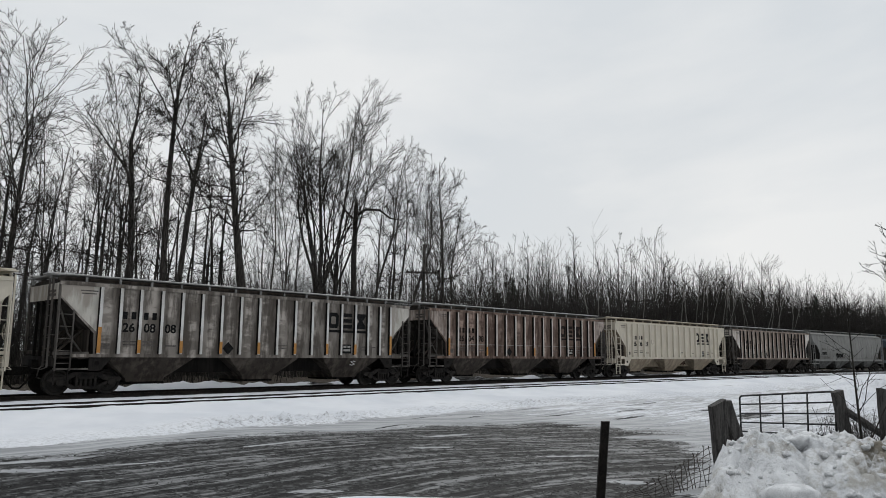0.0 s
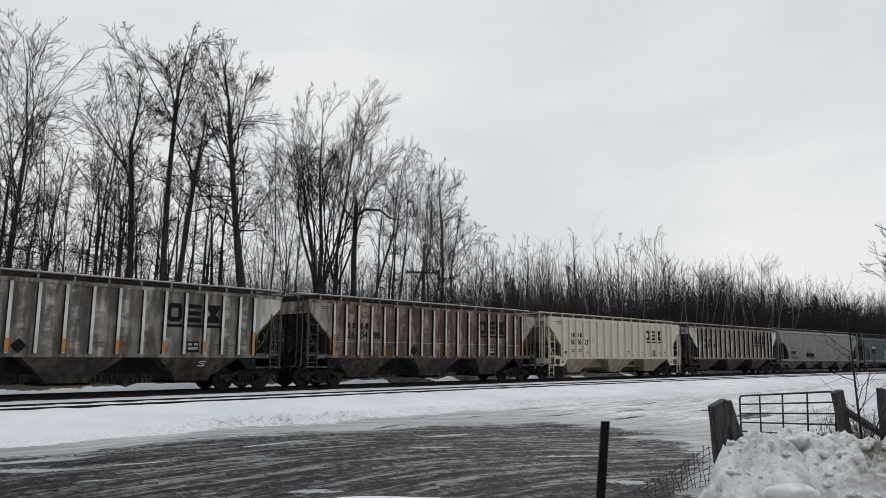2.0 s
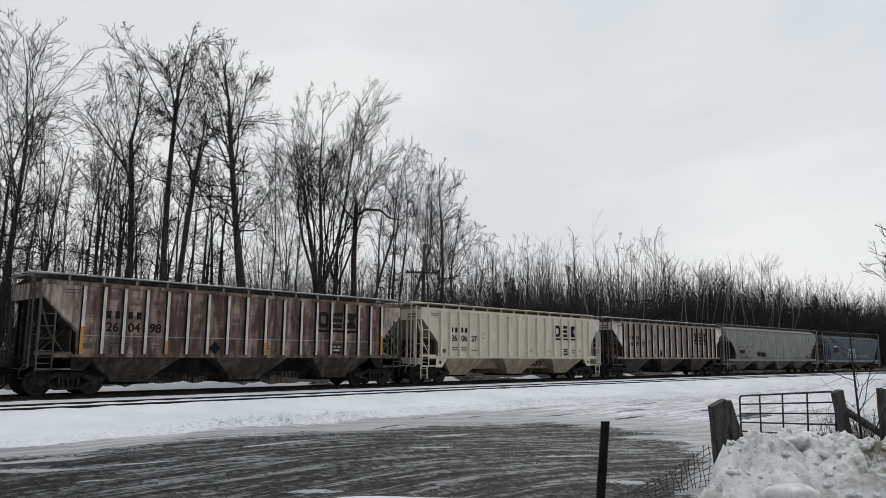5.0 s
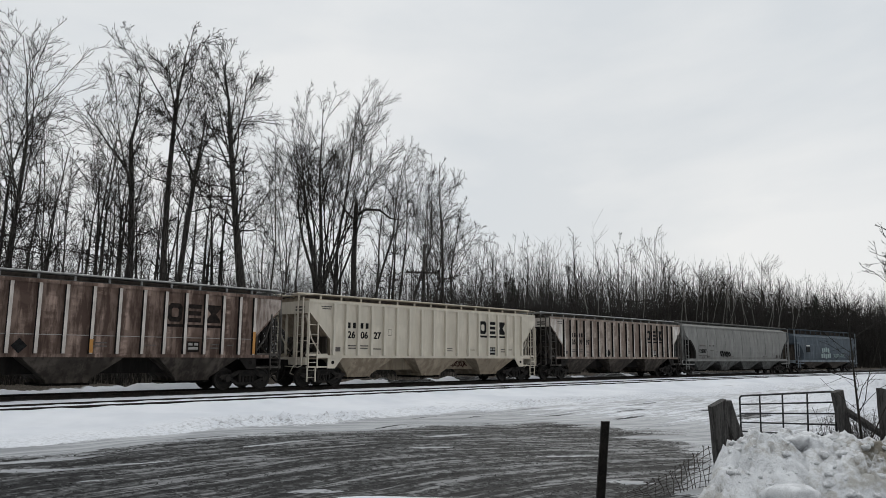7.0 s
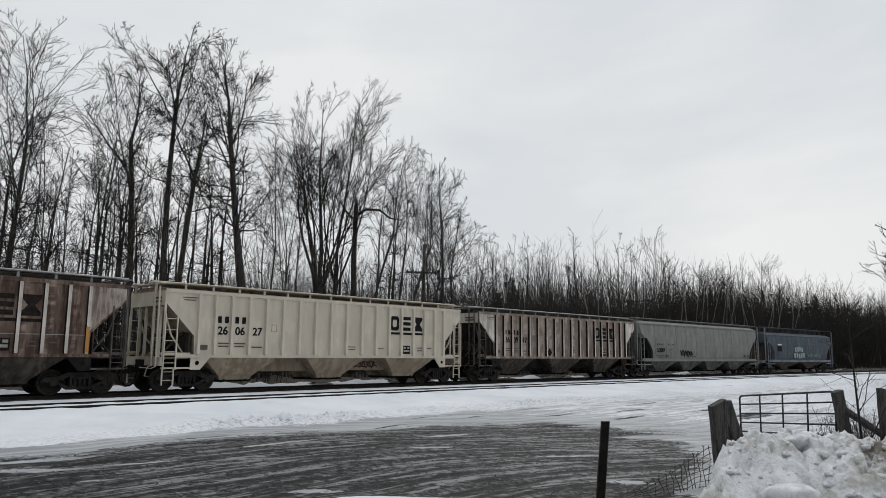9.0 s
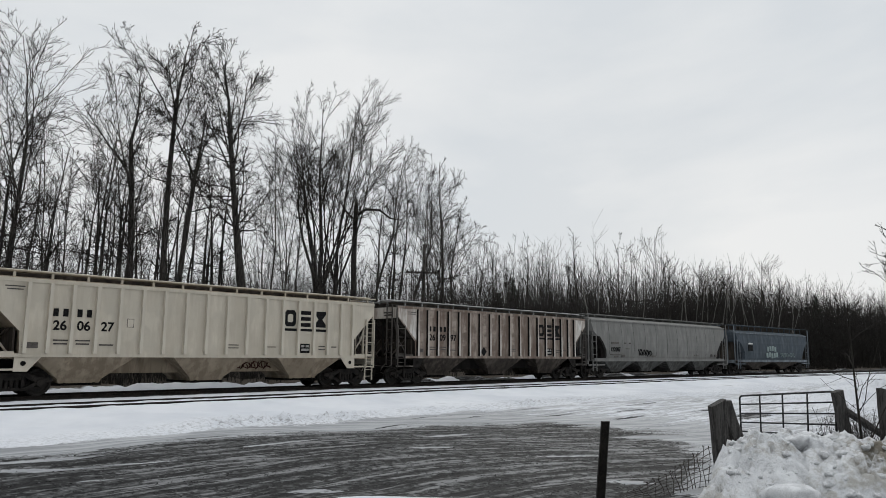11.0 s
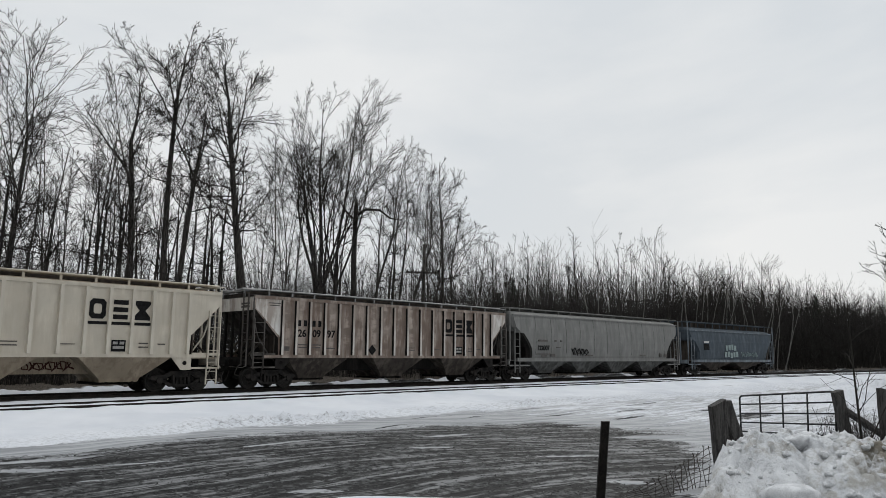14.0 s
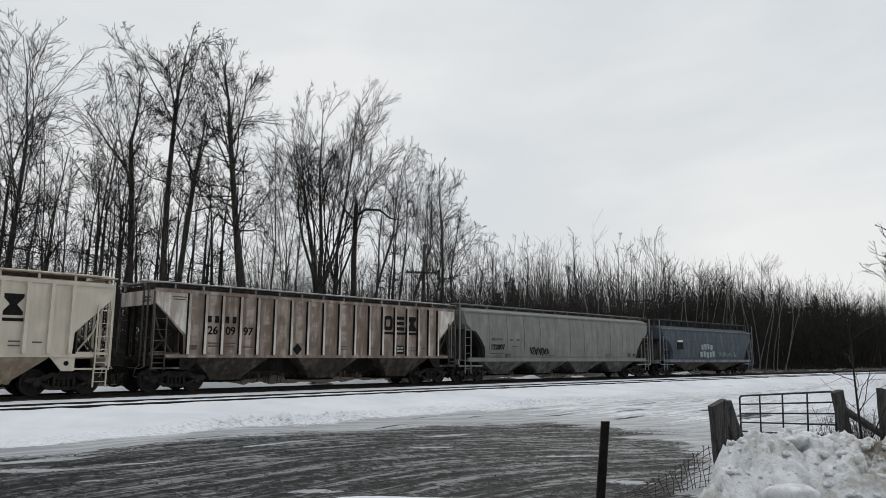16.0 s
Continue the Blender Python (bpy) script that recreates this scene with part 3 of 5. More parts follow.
def logo_shapes(car, x, z, mat):
    """Three plain dark shapes over dark bars."""
    y0, y1 = -1.612, -1.603
    ring = [(-0.34, -0.24), (-0.22, -0.36), (0.22, -0.36), (0.34, -0.24), (0.34, 0.24), (0.22, 0.36), (-0.22, 0.36), (-0.34, 0.24)]
    glass = [(-0.36, -0.36), (0.36, -0.36), (0.36, -0.24), (0.13, 0.0), (0.36, 0.24), (0.36, 0.36), (-0.36, 0.36), (-0.36, 0.24), (-0.13, 0.0), (-0.36, -0.24)]
    for dx, shape in ((-0.83, ring), (0.0, None), (0.81, glass)):
        b = Build()
        if shape is glass:
            b.prism([(x + dx + u * 0.86, z + w) for u, w in shape], y0, y1)
        elif shape is ring:
            b.rings([[(x + dx + u * 0.86, y, z + w) for u, w in shape] for y in (y0, y1)] + [[(x + dx + u * 0.42, y, z + w * 0.50) for u, w in shape] for y in (y1, y0)] + [[(x + dx + u * 0.86, y0, z + w) for u, w in shape]], caps=False)
        else:
            for k in (-0.27, 0.0, 0.27):
                b.box(x + dx - 0.27, x + dx + 0.27, y0, y1, z + k - 0.085, z + k + 0.085)
        b.box(x + dx - 0.36, x + dx + 0.36, y0, y1, z - 0.56, z - 0.45)
        part("logo_mark", b, mat, car)


def ribbed_hopper(label, paint, rib_paint, low_paint, end_paint, mark, number, stripes, board_paint, end_panel_paint=None):
    """A steel covered hopper car with ribbed sides, open end platforms and three bays."""
    car = thing("hopper_car", label, "rail car", "cars of the freight train")
    iron = IRON if stripes else end_paint
    W = 1.60
    rings = []
    for z, hx, hy in ((1.37, 7.16, W - 0.01), (2.20, 7.20, W), (3.42, 8.40, W), (3.93, 8.42, W), (4.02, 8.40, W - 0.18), (4.13, 8.36, 0.5)):
        rings.append([(-hx, -hy, z), (hx, -hy, z), (hx, hy, z), (-hx, hy, z)])
    shell = Build().rings(rings).mesh("body", paint)
    # the sloping end sheets and the roof are darker than the sides
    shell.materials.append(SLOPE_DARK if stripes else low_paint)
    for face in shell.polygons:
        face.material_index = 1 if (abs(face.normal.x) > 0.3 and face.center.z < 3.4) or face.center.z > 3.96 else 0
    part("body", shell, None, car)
    chord = Build()
    for s in (-1, 1):
        chord.box(-8.44, 8.44, s * W - 0.035, s * W + 0.035, 3.86, 3.99, 0.01)
    part("top_chord", chord, paint, car)
    for s in (-1, 1):
        part("side_sill", Build().box(-7.9, 7.9, s * 1.56 - 0.06, s * 1.56 + 0.06, 1.34, 1.46, 0.012), paint, car)
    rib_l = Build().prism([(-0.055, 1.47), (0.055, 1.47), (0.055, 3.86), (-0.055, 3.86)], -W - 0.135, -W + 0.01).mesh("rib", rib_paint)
    # striped cars' rib sides go near black: grime, plus each rib's shade in colour
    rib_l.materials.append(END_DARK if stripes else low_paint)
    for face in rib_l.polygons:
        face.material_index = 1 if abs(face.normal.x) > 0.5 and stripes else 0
    tape, long_tape = (Build().box(-0.062, 0.062, -W - 0.144, -W - 0.133, 1.50, z).mesh("reflector", M_STRIPE) for z in (1.98, 2.42))
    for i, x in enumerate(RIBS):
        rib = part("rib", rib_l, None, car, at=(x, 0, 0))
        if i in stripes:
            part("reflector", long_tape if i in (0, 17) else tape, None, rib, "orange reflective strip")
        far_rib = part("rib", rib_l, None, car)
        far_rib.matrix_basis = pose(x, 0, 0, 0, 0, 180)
    if stripes:
        # the end sheets kept more of their pale paint
        for s in (-1, 1):
            out = [(s * 7.11, 2.24), (s * 8.38, 3.46), (s * 8.38, 3.86), (s * 7.11, 3.86)]
            for y in (-W - 0.004, W + 0.004):
                part("end_panel", Build().prism(out, y - 0.004, y + 0.004), end_panel_paint, car)
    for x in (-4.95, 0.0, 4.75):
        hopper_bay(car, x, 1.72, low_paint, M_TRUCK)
    part("centre_sill", Build().box(-8.7, 8.7, -0.18, 0.18, 0.80, 1.25), M_TRUCK, car)
    # near black on striped cars: the shade between the bays, put in colour
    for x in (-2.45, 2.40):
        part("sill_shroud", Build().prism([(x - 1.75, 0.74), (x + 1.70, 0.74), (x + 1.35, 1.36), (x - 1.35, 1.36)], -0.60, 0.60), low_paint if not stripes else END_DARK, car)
    # end platforms
    for s in (-1, 1):
        def sx(a, b):
            return (s * a, s * b) if s > 0 else (s * b, s * a)
        part("end_sill", Build().box(*sx(8.36, 8.50), -1.55, 1.55, 1.02, 1.36, 0.01), end_paint, car)
        part("platform", Build().box(*sx(7.2, 8.45), -1.5, 1.5, 1.30, 1.345), low_paint, car)
        for y in (-1.56, 1.56):
            out = [(s * 6.45, 1.345), (s * 7.28, 1.345), (s * 7.28, 0.86), (s * 6.86, 0.86)]
            jack = part("jacking_plate", Build().prism(out, y - 0.02, y + 0.02), end_paint, car)
            part("lift_hole", Build().disc(s * 7.0, y - 0.03, y + 0.03, 1.13, 0.085, 14), M_TRUCK, jack)
            part("step_frame", Build().box(*sx(7.28, 8.45), y - 0.025, y + 0.025, 0.90, 0.965), iron, car)
            part("hand_rail", Build().box(*sx(7.3, 8.5), y - 0.03, y + 0.03, 1.42, 1.53), iron, car)
            part("corner_post", Build().box(*sx(8.38, 8.45), y - 0.035, y + 0.035, 1.3, 3.9), iron, car)
            part("ladder", ladder(s * 7.93, s * 8.42, y - (0.09 if y < 0 else -0.09), 0.88, 3.2 if s > 0 else 3.0, 5), iron, car)
            # striped cars' steps take the shade under the ends as a near-black colour
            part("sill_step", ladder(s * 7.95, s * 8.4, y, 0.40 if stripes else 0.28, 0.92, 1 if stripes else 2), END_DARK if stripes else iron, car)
            part("grab_iron", Build().tube([(s * 8.47, y, 2.1), (s * 8.56, y * 0.97, 2.1), (s * 8.56, y * 0.7, 2.1), (s * 8.47, y * 0.7, 2.1)], 0.015, 5), iron, car)
        for y in (-0.95, -0.35, 0.35, 0.95):
            part("end_post", Build().box(*sx(8.26, 8.36), y - 0.04, y + 0.04, 1.3, 3.45), end_paint, car)
            # slanted stiffeners under the slope sheet, in dark paint on every car
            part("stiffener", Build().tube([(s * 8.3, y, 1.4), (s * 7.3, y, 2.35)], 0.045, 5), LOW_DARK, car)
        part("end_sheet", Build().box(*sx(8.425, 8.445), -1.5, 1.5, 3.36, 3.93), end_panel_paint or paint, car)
        # the cross wall that carries the slope sheet, in dark paint on every car
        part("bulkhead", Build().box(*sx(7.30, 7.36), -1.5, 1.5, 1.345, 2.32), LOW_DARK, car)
        part("end_ladder", ladder(-1.35, -0.95, 0, 1.0, 4.1, 8), iron, car).matrix_basis = pose(s * 8.58, 0, 0, 0, 0, 0) @ Matrix.Rotation(radians(90), 4, "Z")
        for y in (-1.2, 1.2):
            part("end_brace", Build().tube([(s * 8.32, y, 3.3), (s * 7.95, y, 2.2), (s * 7.35, y, 1.4)], 0.04, 5), iron, car)
        part("brake_pipe", Build().tube([(s * 8.5, -0.9, 1.1), (s * 8.62, -0.75, 0.95), (s * 8.6, -0.5, 0.62), (s * 8.3, -0.4, 0.55)], 0.025, 5), iron, car)
        part("uncoupling_lever", Build().tube([(s * 8.6, -1.45, 1.0), (s * 8.72, -1.3, 0.92), (s * 8.72, -0.25, 0.95)], 0.018, 5), iron, car)
        part("brake_reservoir", Build().tube([(s * 7.75, -0.75, 1.62), (s * 7.75, 0.55, 1.62)], 0.20, 12), M_TRUCK, car)
    wheel = [(0.28 * math.cos(k * math.tau / 18), 0.28 * math.sin(k * math.tau / 18)) for k in range(19)]
    b = Build().tube([(8.66, u - 0.55, 2.2 + w) for u, w in wheel], 0.02, 5)
    for k in range(0, 18, 3):
        b.tube([(8.66, -0.55, 2.2), (8.66, wheel[k][0] - 0.55, 2.2 + wheel[k][1])], 0.012, 4)
    part("brake_wheel", b, iron, car)
    # roof walk with its brackets, and hatches
    for s in (-1, 1):
        board = part("running_board", Build().box(-8.7, 8.7, s * 0.85 - 0.30, s * 0.85 + 0.12 * s + (0.0 if s > 0 else 0.30 - 0.12), 4.255, 4.30) if s > 0 else Build().box(-8.7, 8.7, -0.95, -0.52, 4.255, 4.30), board_paint, car)
        for k in range(15):
            x = -8.55 + k * 17.1 / 14
            part("bracket", Build().prism([(x - 0.04, 3.96), (x + 0.04, 3.96), (x + 0.04, 4.26), (x - 0.04, 4.26)], s * 0.93 - 0.03, s * 0.93 + 0.03), board_paint, board)
        part("board_rail", Build().tube([(-8.68, s * 0.97, 4.30), (8.68, s * 0.97, 4.30)], 0.034, 6), M_EDGE if stripes else board_paint, board)
    part("hatch_trough", Build().box(-7.9, 7.9, -0.42, 0.42, 4.08, 4.325, 0.03), LOW_DARK, car)
    for s in (-1, 1):
        part("roof_cross_walk", Build().box(min(s * 8.2, s * 8.62), max(s * 8.2, s * 8.62), -1.5, 1.5, 4.2, 4.235), board_paint, car)
    # stencils
    logo_shapes(car, 4.37, 3.08, mark)
    for i, two in enumerate(number):
        me = solid_text(two, 0.33)
        me.materials.append(mark)
        part("number", me, None, car, at=((-5.96, -5.17, -4.35)[i], -1.607, 2.28))
    for x in (-6.12, -5.80, -5.33, -5.01):
        part("mark", plate(x, 2.88, 0.17, 0.27), mark, car)
    small = ((-5.9, 1.92, 0.5, 0.05), (-5.9, 1.80, 0.45, 0.05), (-5.17, 1.92, 0.5, 0.05), (-5.17, 1.80, 0.45, 0.05), (-4.35, 1.78, 0.5, 0.05), (5.3, 1.86, 0.36, 0.05), (5.3, 1.72, 0.36, 0.05), (6.0, 1.84, 0.3, 0.05), (0.75, 1.86, 0.55, 0.04), (0.75, 1.74, 0.55, 0.04), (-6.85, 1.74, 0.5, 0.2), (2.55, 1.80, 0.6, 0.03), (-7.75 + 0.3, 3.70, 0.6, 0.04), (-7.45, 3.60, 0.5, 0.04))
    for x, z, w, h in small:
        part("mark", plate(x, z, w, h), M_FADED, car)
    box = part("data_panel", plate(4.37, 1.76, 0.52, 0.42, t=0.006), mark, car)
    for x, z in ((4.25, 1.86), (4.49, 1.86), (4.37, 1.70)):
        part("panel_mark", plate(x, z, 0.17 if z > 1.8 else 0.40, 0.10, t=0.012), M_PANEL, box)
    part("end_mark", Build().box(-8.458, -8.444, -1.25, -0.55, 3.62, 3.70).box(-8.458, -8.444, -1.25, -0.55, 3.48, 3.56), M_FADED, car)
    diamond = [(-0.29, 0.0), (0, 0.26), (0.29, 0.0), (0, -0.26)]
    if stripes:
        part("placard", Build().prism([(-1.84 + u * 0.85, 1.72 + w) for u, w in diamond], -1.617, -1.604), M_BLACK, car)
    for x in (-7.15, 7.15):
        add_truck(car, x)
    coupler_set(car, 9.2, M_TRUCK)
    return car


def smooth_hopper(label, half, wide, paint, low_paint, end_paint, board_paint, bays, sill_z, eave_z, board_z, bulge):
    """A round-sided covered hopper car: its sides bulge and sweep in at the ends."""
    car = thing("hopper_car", label, "rail car", "cars of the freight train")
    e = half - 1.35
    rings = []
    for z, cut, hy in ((sill_z, 1.45, 1.48), (sill_z + 0.25, 1.50, 1.54), (sill_z + 0.7, 1.40, 1.60), (sill_z + 1.15, 1.05, 1.62), (sill_z + 1.6, 0.62, 1.61), (eave_z - 0.75, 0.18, 1.58), (eave_z - 0.25, 0.02, 1.52), (eave_z, 0.0, 1.46), (eave_z + 0.16, 0.1, 1.2), (eave_z + 0.27, 0.2, 0.7)):
        hx = e - cut + 0.35
        ring = []
        c = 0.12
        for x, y in ((-hx + c, -hy), (hx - c, -hy), (hx, -hy + c * 2), (hx, hy - c * 2), (hx - c, hy), (-hx + c, hy), (-hx, hy - c * 2), (-hx, -hy + c * 2)):
            ring.append((x, y, z))
        rings.append(ring)
    part("body", Build().rings(rings), paint, car)
    for s in (-1, 1):
        # the slope under each end's hood; near black on the long car, its hollow's shade in colour
        slope = []
        for ring in rings[:5]:
            hx, hy = ring[2][0], -ring[0][1]
            shape = [(hx - 0.34, -hy - 0.008), (hx - 0.11, -hy - 0.008), (hx + 0.008, -hy + 0.23), (hx + 0.008, hy - 0.23), (hx - 0.11, hy + 0.008), (hx - 0.34, hy + 0.008)]
            slope.append([(s * x, s * y, ring[0][2]) for x, y in shape])
        part("slope_sheet", Build().rings(slope), END_DARK if half > 10 else paint, car)
        part("side_sill", Build().box(-e + 0.1, e - 0.1, s * 1.5 - 0.07, s * 1.5 + 0.07, sill_z - 0.12, sill_z + 0.10, 0.015), end_paint, car)
        part("eave_strip", Build().box(-e - 0.3, e + 0.3, s * 1.49 - 0.04, s * 1.49 + 0.04, eave_z - 0.05, eave_z + 0.03), end_paint, car)
        board = part("running_board", Build().box(-e - 0.4, e + 0.4, s * 0.62 - 0.25, s * 0.62 + 0.25, board_z - 0.05, board_z), board_paint, car)
        part("board_rail", Build().tube([(-e - 0.4, s * 0.9, board_z), (e + 0.4, s * 0.9, board_z)], 0.03, 6), board_paint, board)
        n = int(half * 1.5)
        for k in range(n):
            x = -e - 0.3 + k * (2 * e + 0.6) / (n - 1)
            part("bracket", Build().box(x - 0.035, x + 0.035, s * 0.88 - 0.03, s * 0.88 + 0.03, eave_z + 0.15, board_z - 0.01), board_paint, board)
    n_seam = 11 if half > 10 else 6
    prof = [(sill_z + 0.12, 1.512), (sill_z + 0.45, 1.575), (sill_z + 0.7, 1.606), (sill_z + 1.15, 1.626), (sill_z + 1.6, 1.616), (eave_z - 0.75, 1.586), (eave_z - 0.25, 1.526), (eave_z - 0.06, 1.484)]
    for k in range(n_seam):
        x = (k - (n_seam - 1) / 2) * (2 * e - 3.6) / (n_seam - 1)
        strip = Build().rings([[(x - 0.012, -y + 0.02, z), (x + 0.012, -y + 0.02, z), (x + 0.012, -y, z), (x - 0.012, -y, z)] for z, y in prof])
        part("weld_seam", strip, low_paint if half > 10 else paint, car)
    for k in range(bays):
        w = (2 * e - 2.8) / bays
        hopper_bay(car, -e + 1.4 + w * (k + 0.5), w * 0.5 - 0.02, low_paint, M_TRUCK, sill_z - 0.02, 1.40, 0.42)
    part("centre_sill", Build().box(-half + 0.5, half - 0.5, -0.18, 0.18, 0.80, 1.1), M_TRUCK, car)
    for s in (-1, 1):
        def sx(a, b):
            return (s * a, s * b) if s > 0 else (s * b, s * a)
        part("end_sill", Build().box(*sx(half - 0.78, half - 0.66), -1.5, 1.5, 0.98, 1.28), end_paint, car)
        part("platform", Build().box(*sx(e - 1.2, half - 0.68), -1.45, 1.45, 1.20, 1.25), low_paint, car)
        part("bulkhead", Build().box(*sx(e - 0.25, e - 0.15), -1.2, 1.2, 1.2, 3.4), low_paint, car)
        for y in (-1.5, 1.5):
            part("ladder", ladder(s * (half - 1.62), s * (half - 1.17), y - 0.06, 0.5, 3.1, 6), end_paint, car)
            part("step_frame", Build().box(*sx(e - 1.3, half - 0.72), y - 0.03, y + 0.03, 0.88, 0.96), end_paint, car)
            part("corner_post", Build().box(*sx(half - 0.8, half - 0.73), y - 0.035, y + 0.035, 1.2, board_z - 0.1), end_paint, car)
        for y in (-0.8, 0.8):
            part("end_post", Build().box(*sx(half - 0.85, half - 0.75), y - 0.04, y + 0.04, 1.2, eave_z - 0.2), end_paint, car)
        part("roof_cross_walk", Build().box(*sx(e + 0.1, e + 0.5), -1.4, 1.4, board_z - 0.04, board_z), board_paint, car)
        add_truck(car, s * (half - 2.2))
    part("hatch_trough", Build().box(-e + 0.5, e - 0.5, -0.33, 0.33, eave_z + 0.2, board_z - 0.02, 0.03), low_paint, car)
    coupler_set(car, half, M_TRUCK)
    return car


GREY_A = car_paint("weathered_grey_paint", (0.135, 0.119, 0.103), (0.23, 0.209, 0.188), (0.052, 0.043, 0.036), (0.04, 0.032, 0.027), 0.8, 1.0, panels=1.0)
RIB_A = car_paint("cleaner_grey_paint", (0.50, 0.49, 0.47), (0.58, 0.57, 0.55), (0.22, 0.19, 0.165), RUST, 0.6, 1.4)
BROWN_B = car_paint("rust_washed_paint", (0.105, 0.070, 0.055), (0.195, 0.143, 0.118), (0.044, 0.026, 0.020), (0.05, 0.034, 0.028), 0.85, 2.0, panels=0.95)
RIB_B = car_paint("pale_rib_paint", (0.46, 0.42, 0.385), (0.56, 0.52, 0.48), (0.15, 0.11, 0.09), RUST, 0.6, 2.4)
CREAM_C = car_paint("cream_paint", (0.48, 0.44, 0.368), (0.54, 0.495, 0.415), (0.40, 0.35, 0.28), (0.30, 0.26, 0.20), 0.4, 3.0)
RIB_C = car_paint("cream_rib_paint", (0.53, 0.49, 0.415), (0.58, 0.54, 0.46), (0.45, 0.40, 0.335), (0.32, 0.27, 0.21), 0.3, 3.3)
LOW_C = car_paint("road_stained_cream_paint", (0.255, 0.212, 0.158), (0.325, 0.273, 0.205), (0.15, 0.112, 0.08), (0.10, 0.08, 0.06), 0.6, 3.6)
DUSTY_D = car_paint("rust_streaked_grey_paint", (0.175, 0.140, 0.116), (0.27, 0.229, 0.197), (0.135, 0.095, 0.075), (0.07, 0.047, 0.037), 0.8, 4.0, 1.0, panels=0.6)
RIB_D = car_paint("pale_streaked_paint", (0.52, 0.49, 0.45), (0.62, 0.59, 0.545), (0.22, 0.17, 0.14), RUST, 0.7, 4.4)
# soot on the hopper bays; also the dark tone of bulkheads, stiffeners and hatch troughs
LOW_DARK = car_paint("sooty_dark_paint", (0.044, 0.037, 0.031), (0.085, 0.071, 0.060), (0.022, 0.018, 0.015), (0.014, 0.012, 0.010), 0.8, 5.0)
SLOPE_DARK = car_paint("dark_slope_sheet_paint", (0.040, 0.035, 0.031), (0.066, 0.058, 0.052), (0.018, 0.015, 0.013), (0.012, 0.010, 0.009), 0.8, 5.2)
# grime of the ends; also shade in colour on rib sides and gap shrouds
END_DARK = car_paint("grime_and_shade_paint", (0.009, 0.008, 0.007), (0.022, 0.019, 0.017), (0.006, 0.005, 0.0045), (0.005, 0.0042, 0.004), 0.8, 5.5)
IRON = car_paint("worn_end_iron_paint", (0.07, 0.064, 0.058), (0.14, 0.13, 0.118), (0.03, 0.025, 0.022), RUST, 0.7, 5.8)
BOARD_DARK = simple("dull_walkway_steel", (0.10, 0.10, 0.10), (0.34, 0.34, 0.335), 0.9, 0.6, 0.1)
PALE_E = car_paint("pale_grey_paint", (0.168, 0.168, 0.160), (0.212, 0.211, 0.201), (0.095, 0.093, 0.086), (0.15, 0.145, 0.135), 0.36, 6.0)
LOW_E = car_paint("stained_grey_paint", (0.075, 0.076, 0.072), (0.125, 0.126, 0.12), (0.035, 0.033, 0.03), SOOT, 0.8, 6.5)
BLUE_F = car_paint("slate_blue_paint", (0.058, 0.073, 0.088), (0.082, 0.099, 0.116), (0.04, 0.048, 0.055), (0.035, 0.035, 0.035), 0.6, 7.0)
SILL_F = car_paint("pale_blue_sill_paint", (0.13, 0.155, 0.175), (0.19, 0.215, 0.235), (0.07, 0.075, 0.08), SOOT, 0.7, 7.5)

PANEL_A = car_paint("pale_end_sheet_paint", (0.42, 0.40, 0.36), (0.50, 0.48, 0.44), (0.20, 0.165, 0.135), RUST, 0.6, 1.7)
PANEL_B = car_paint("stained_end_sheet_paint", (0.30, 0.25, 0.22), (0.42, 0.37, 0.335), (0.10, 0.068, 0.052), RUST, 0.85, 2.7)
CARS = []


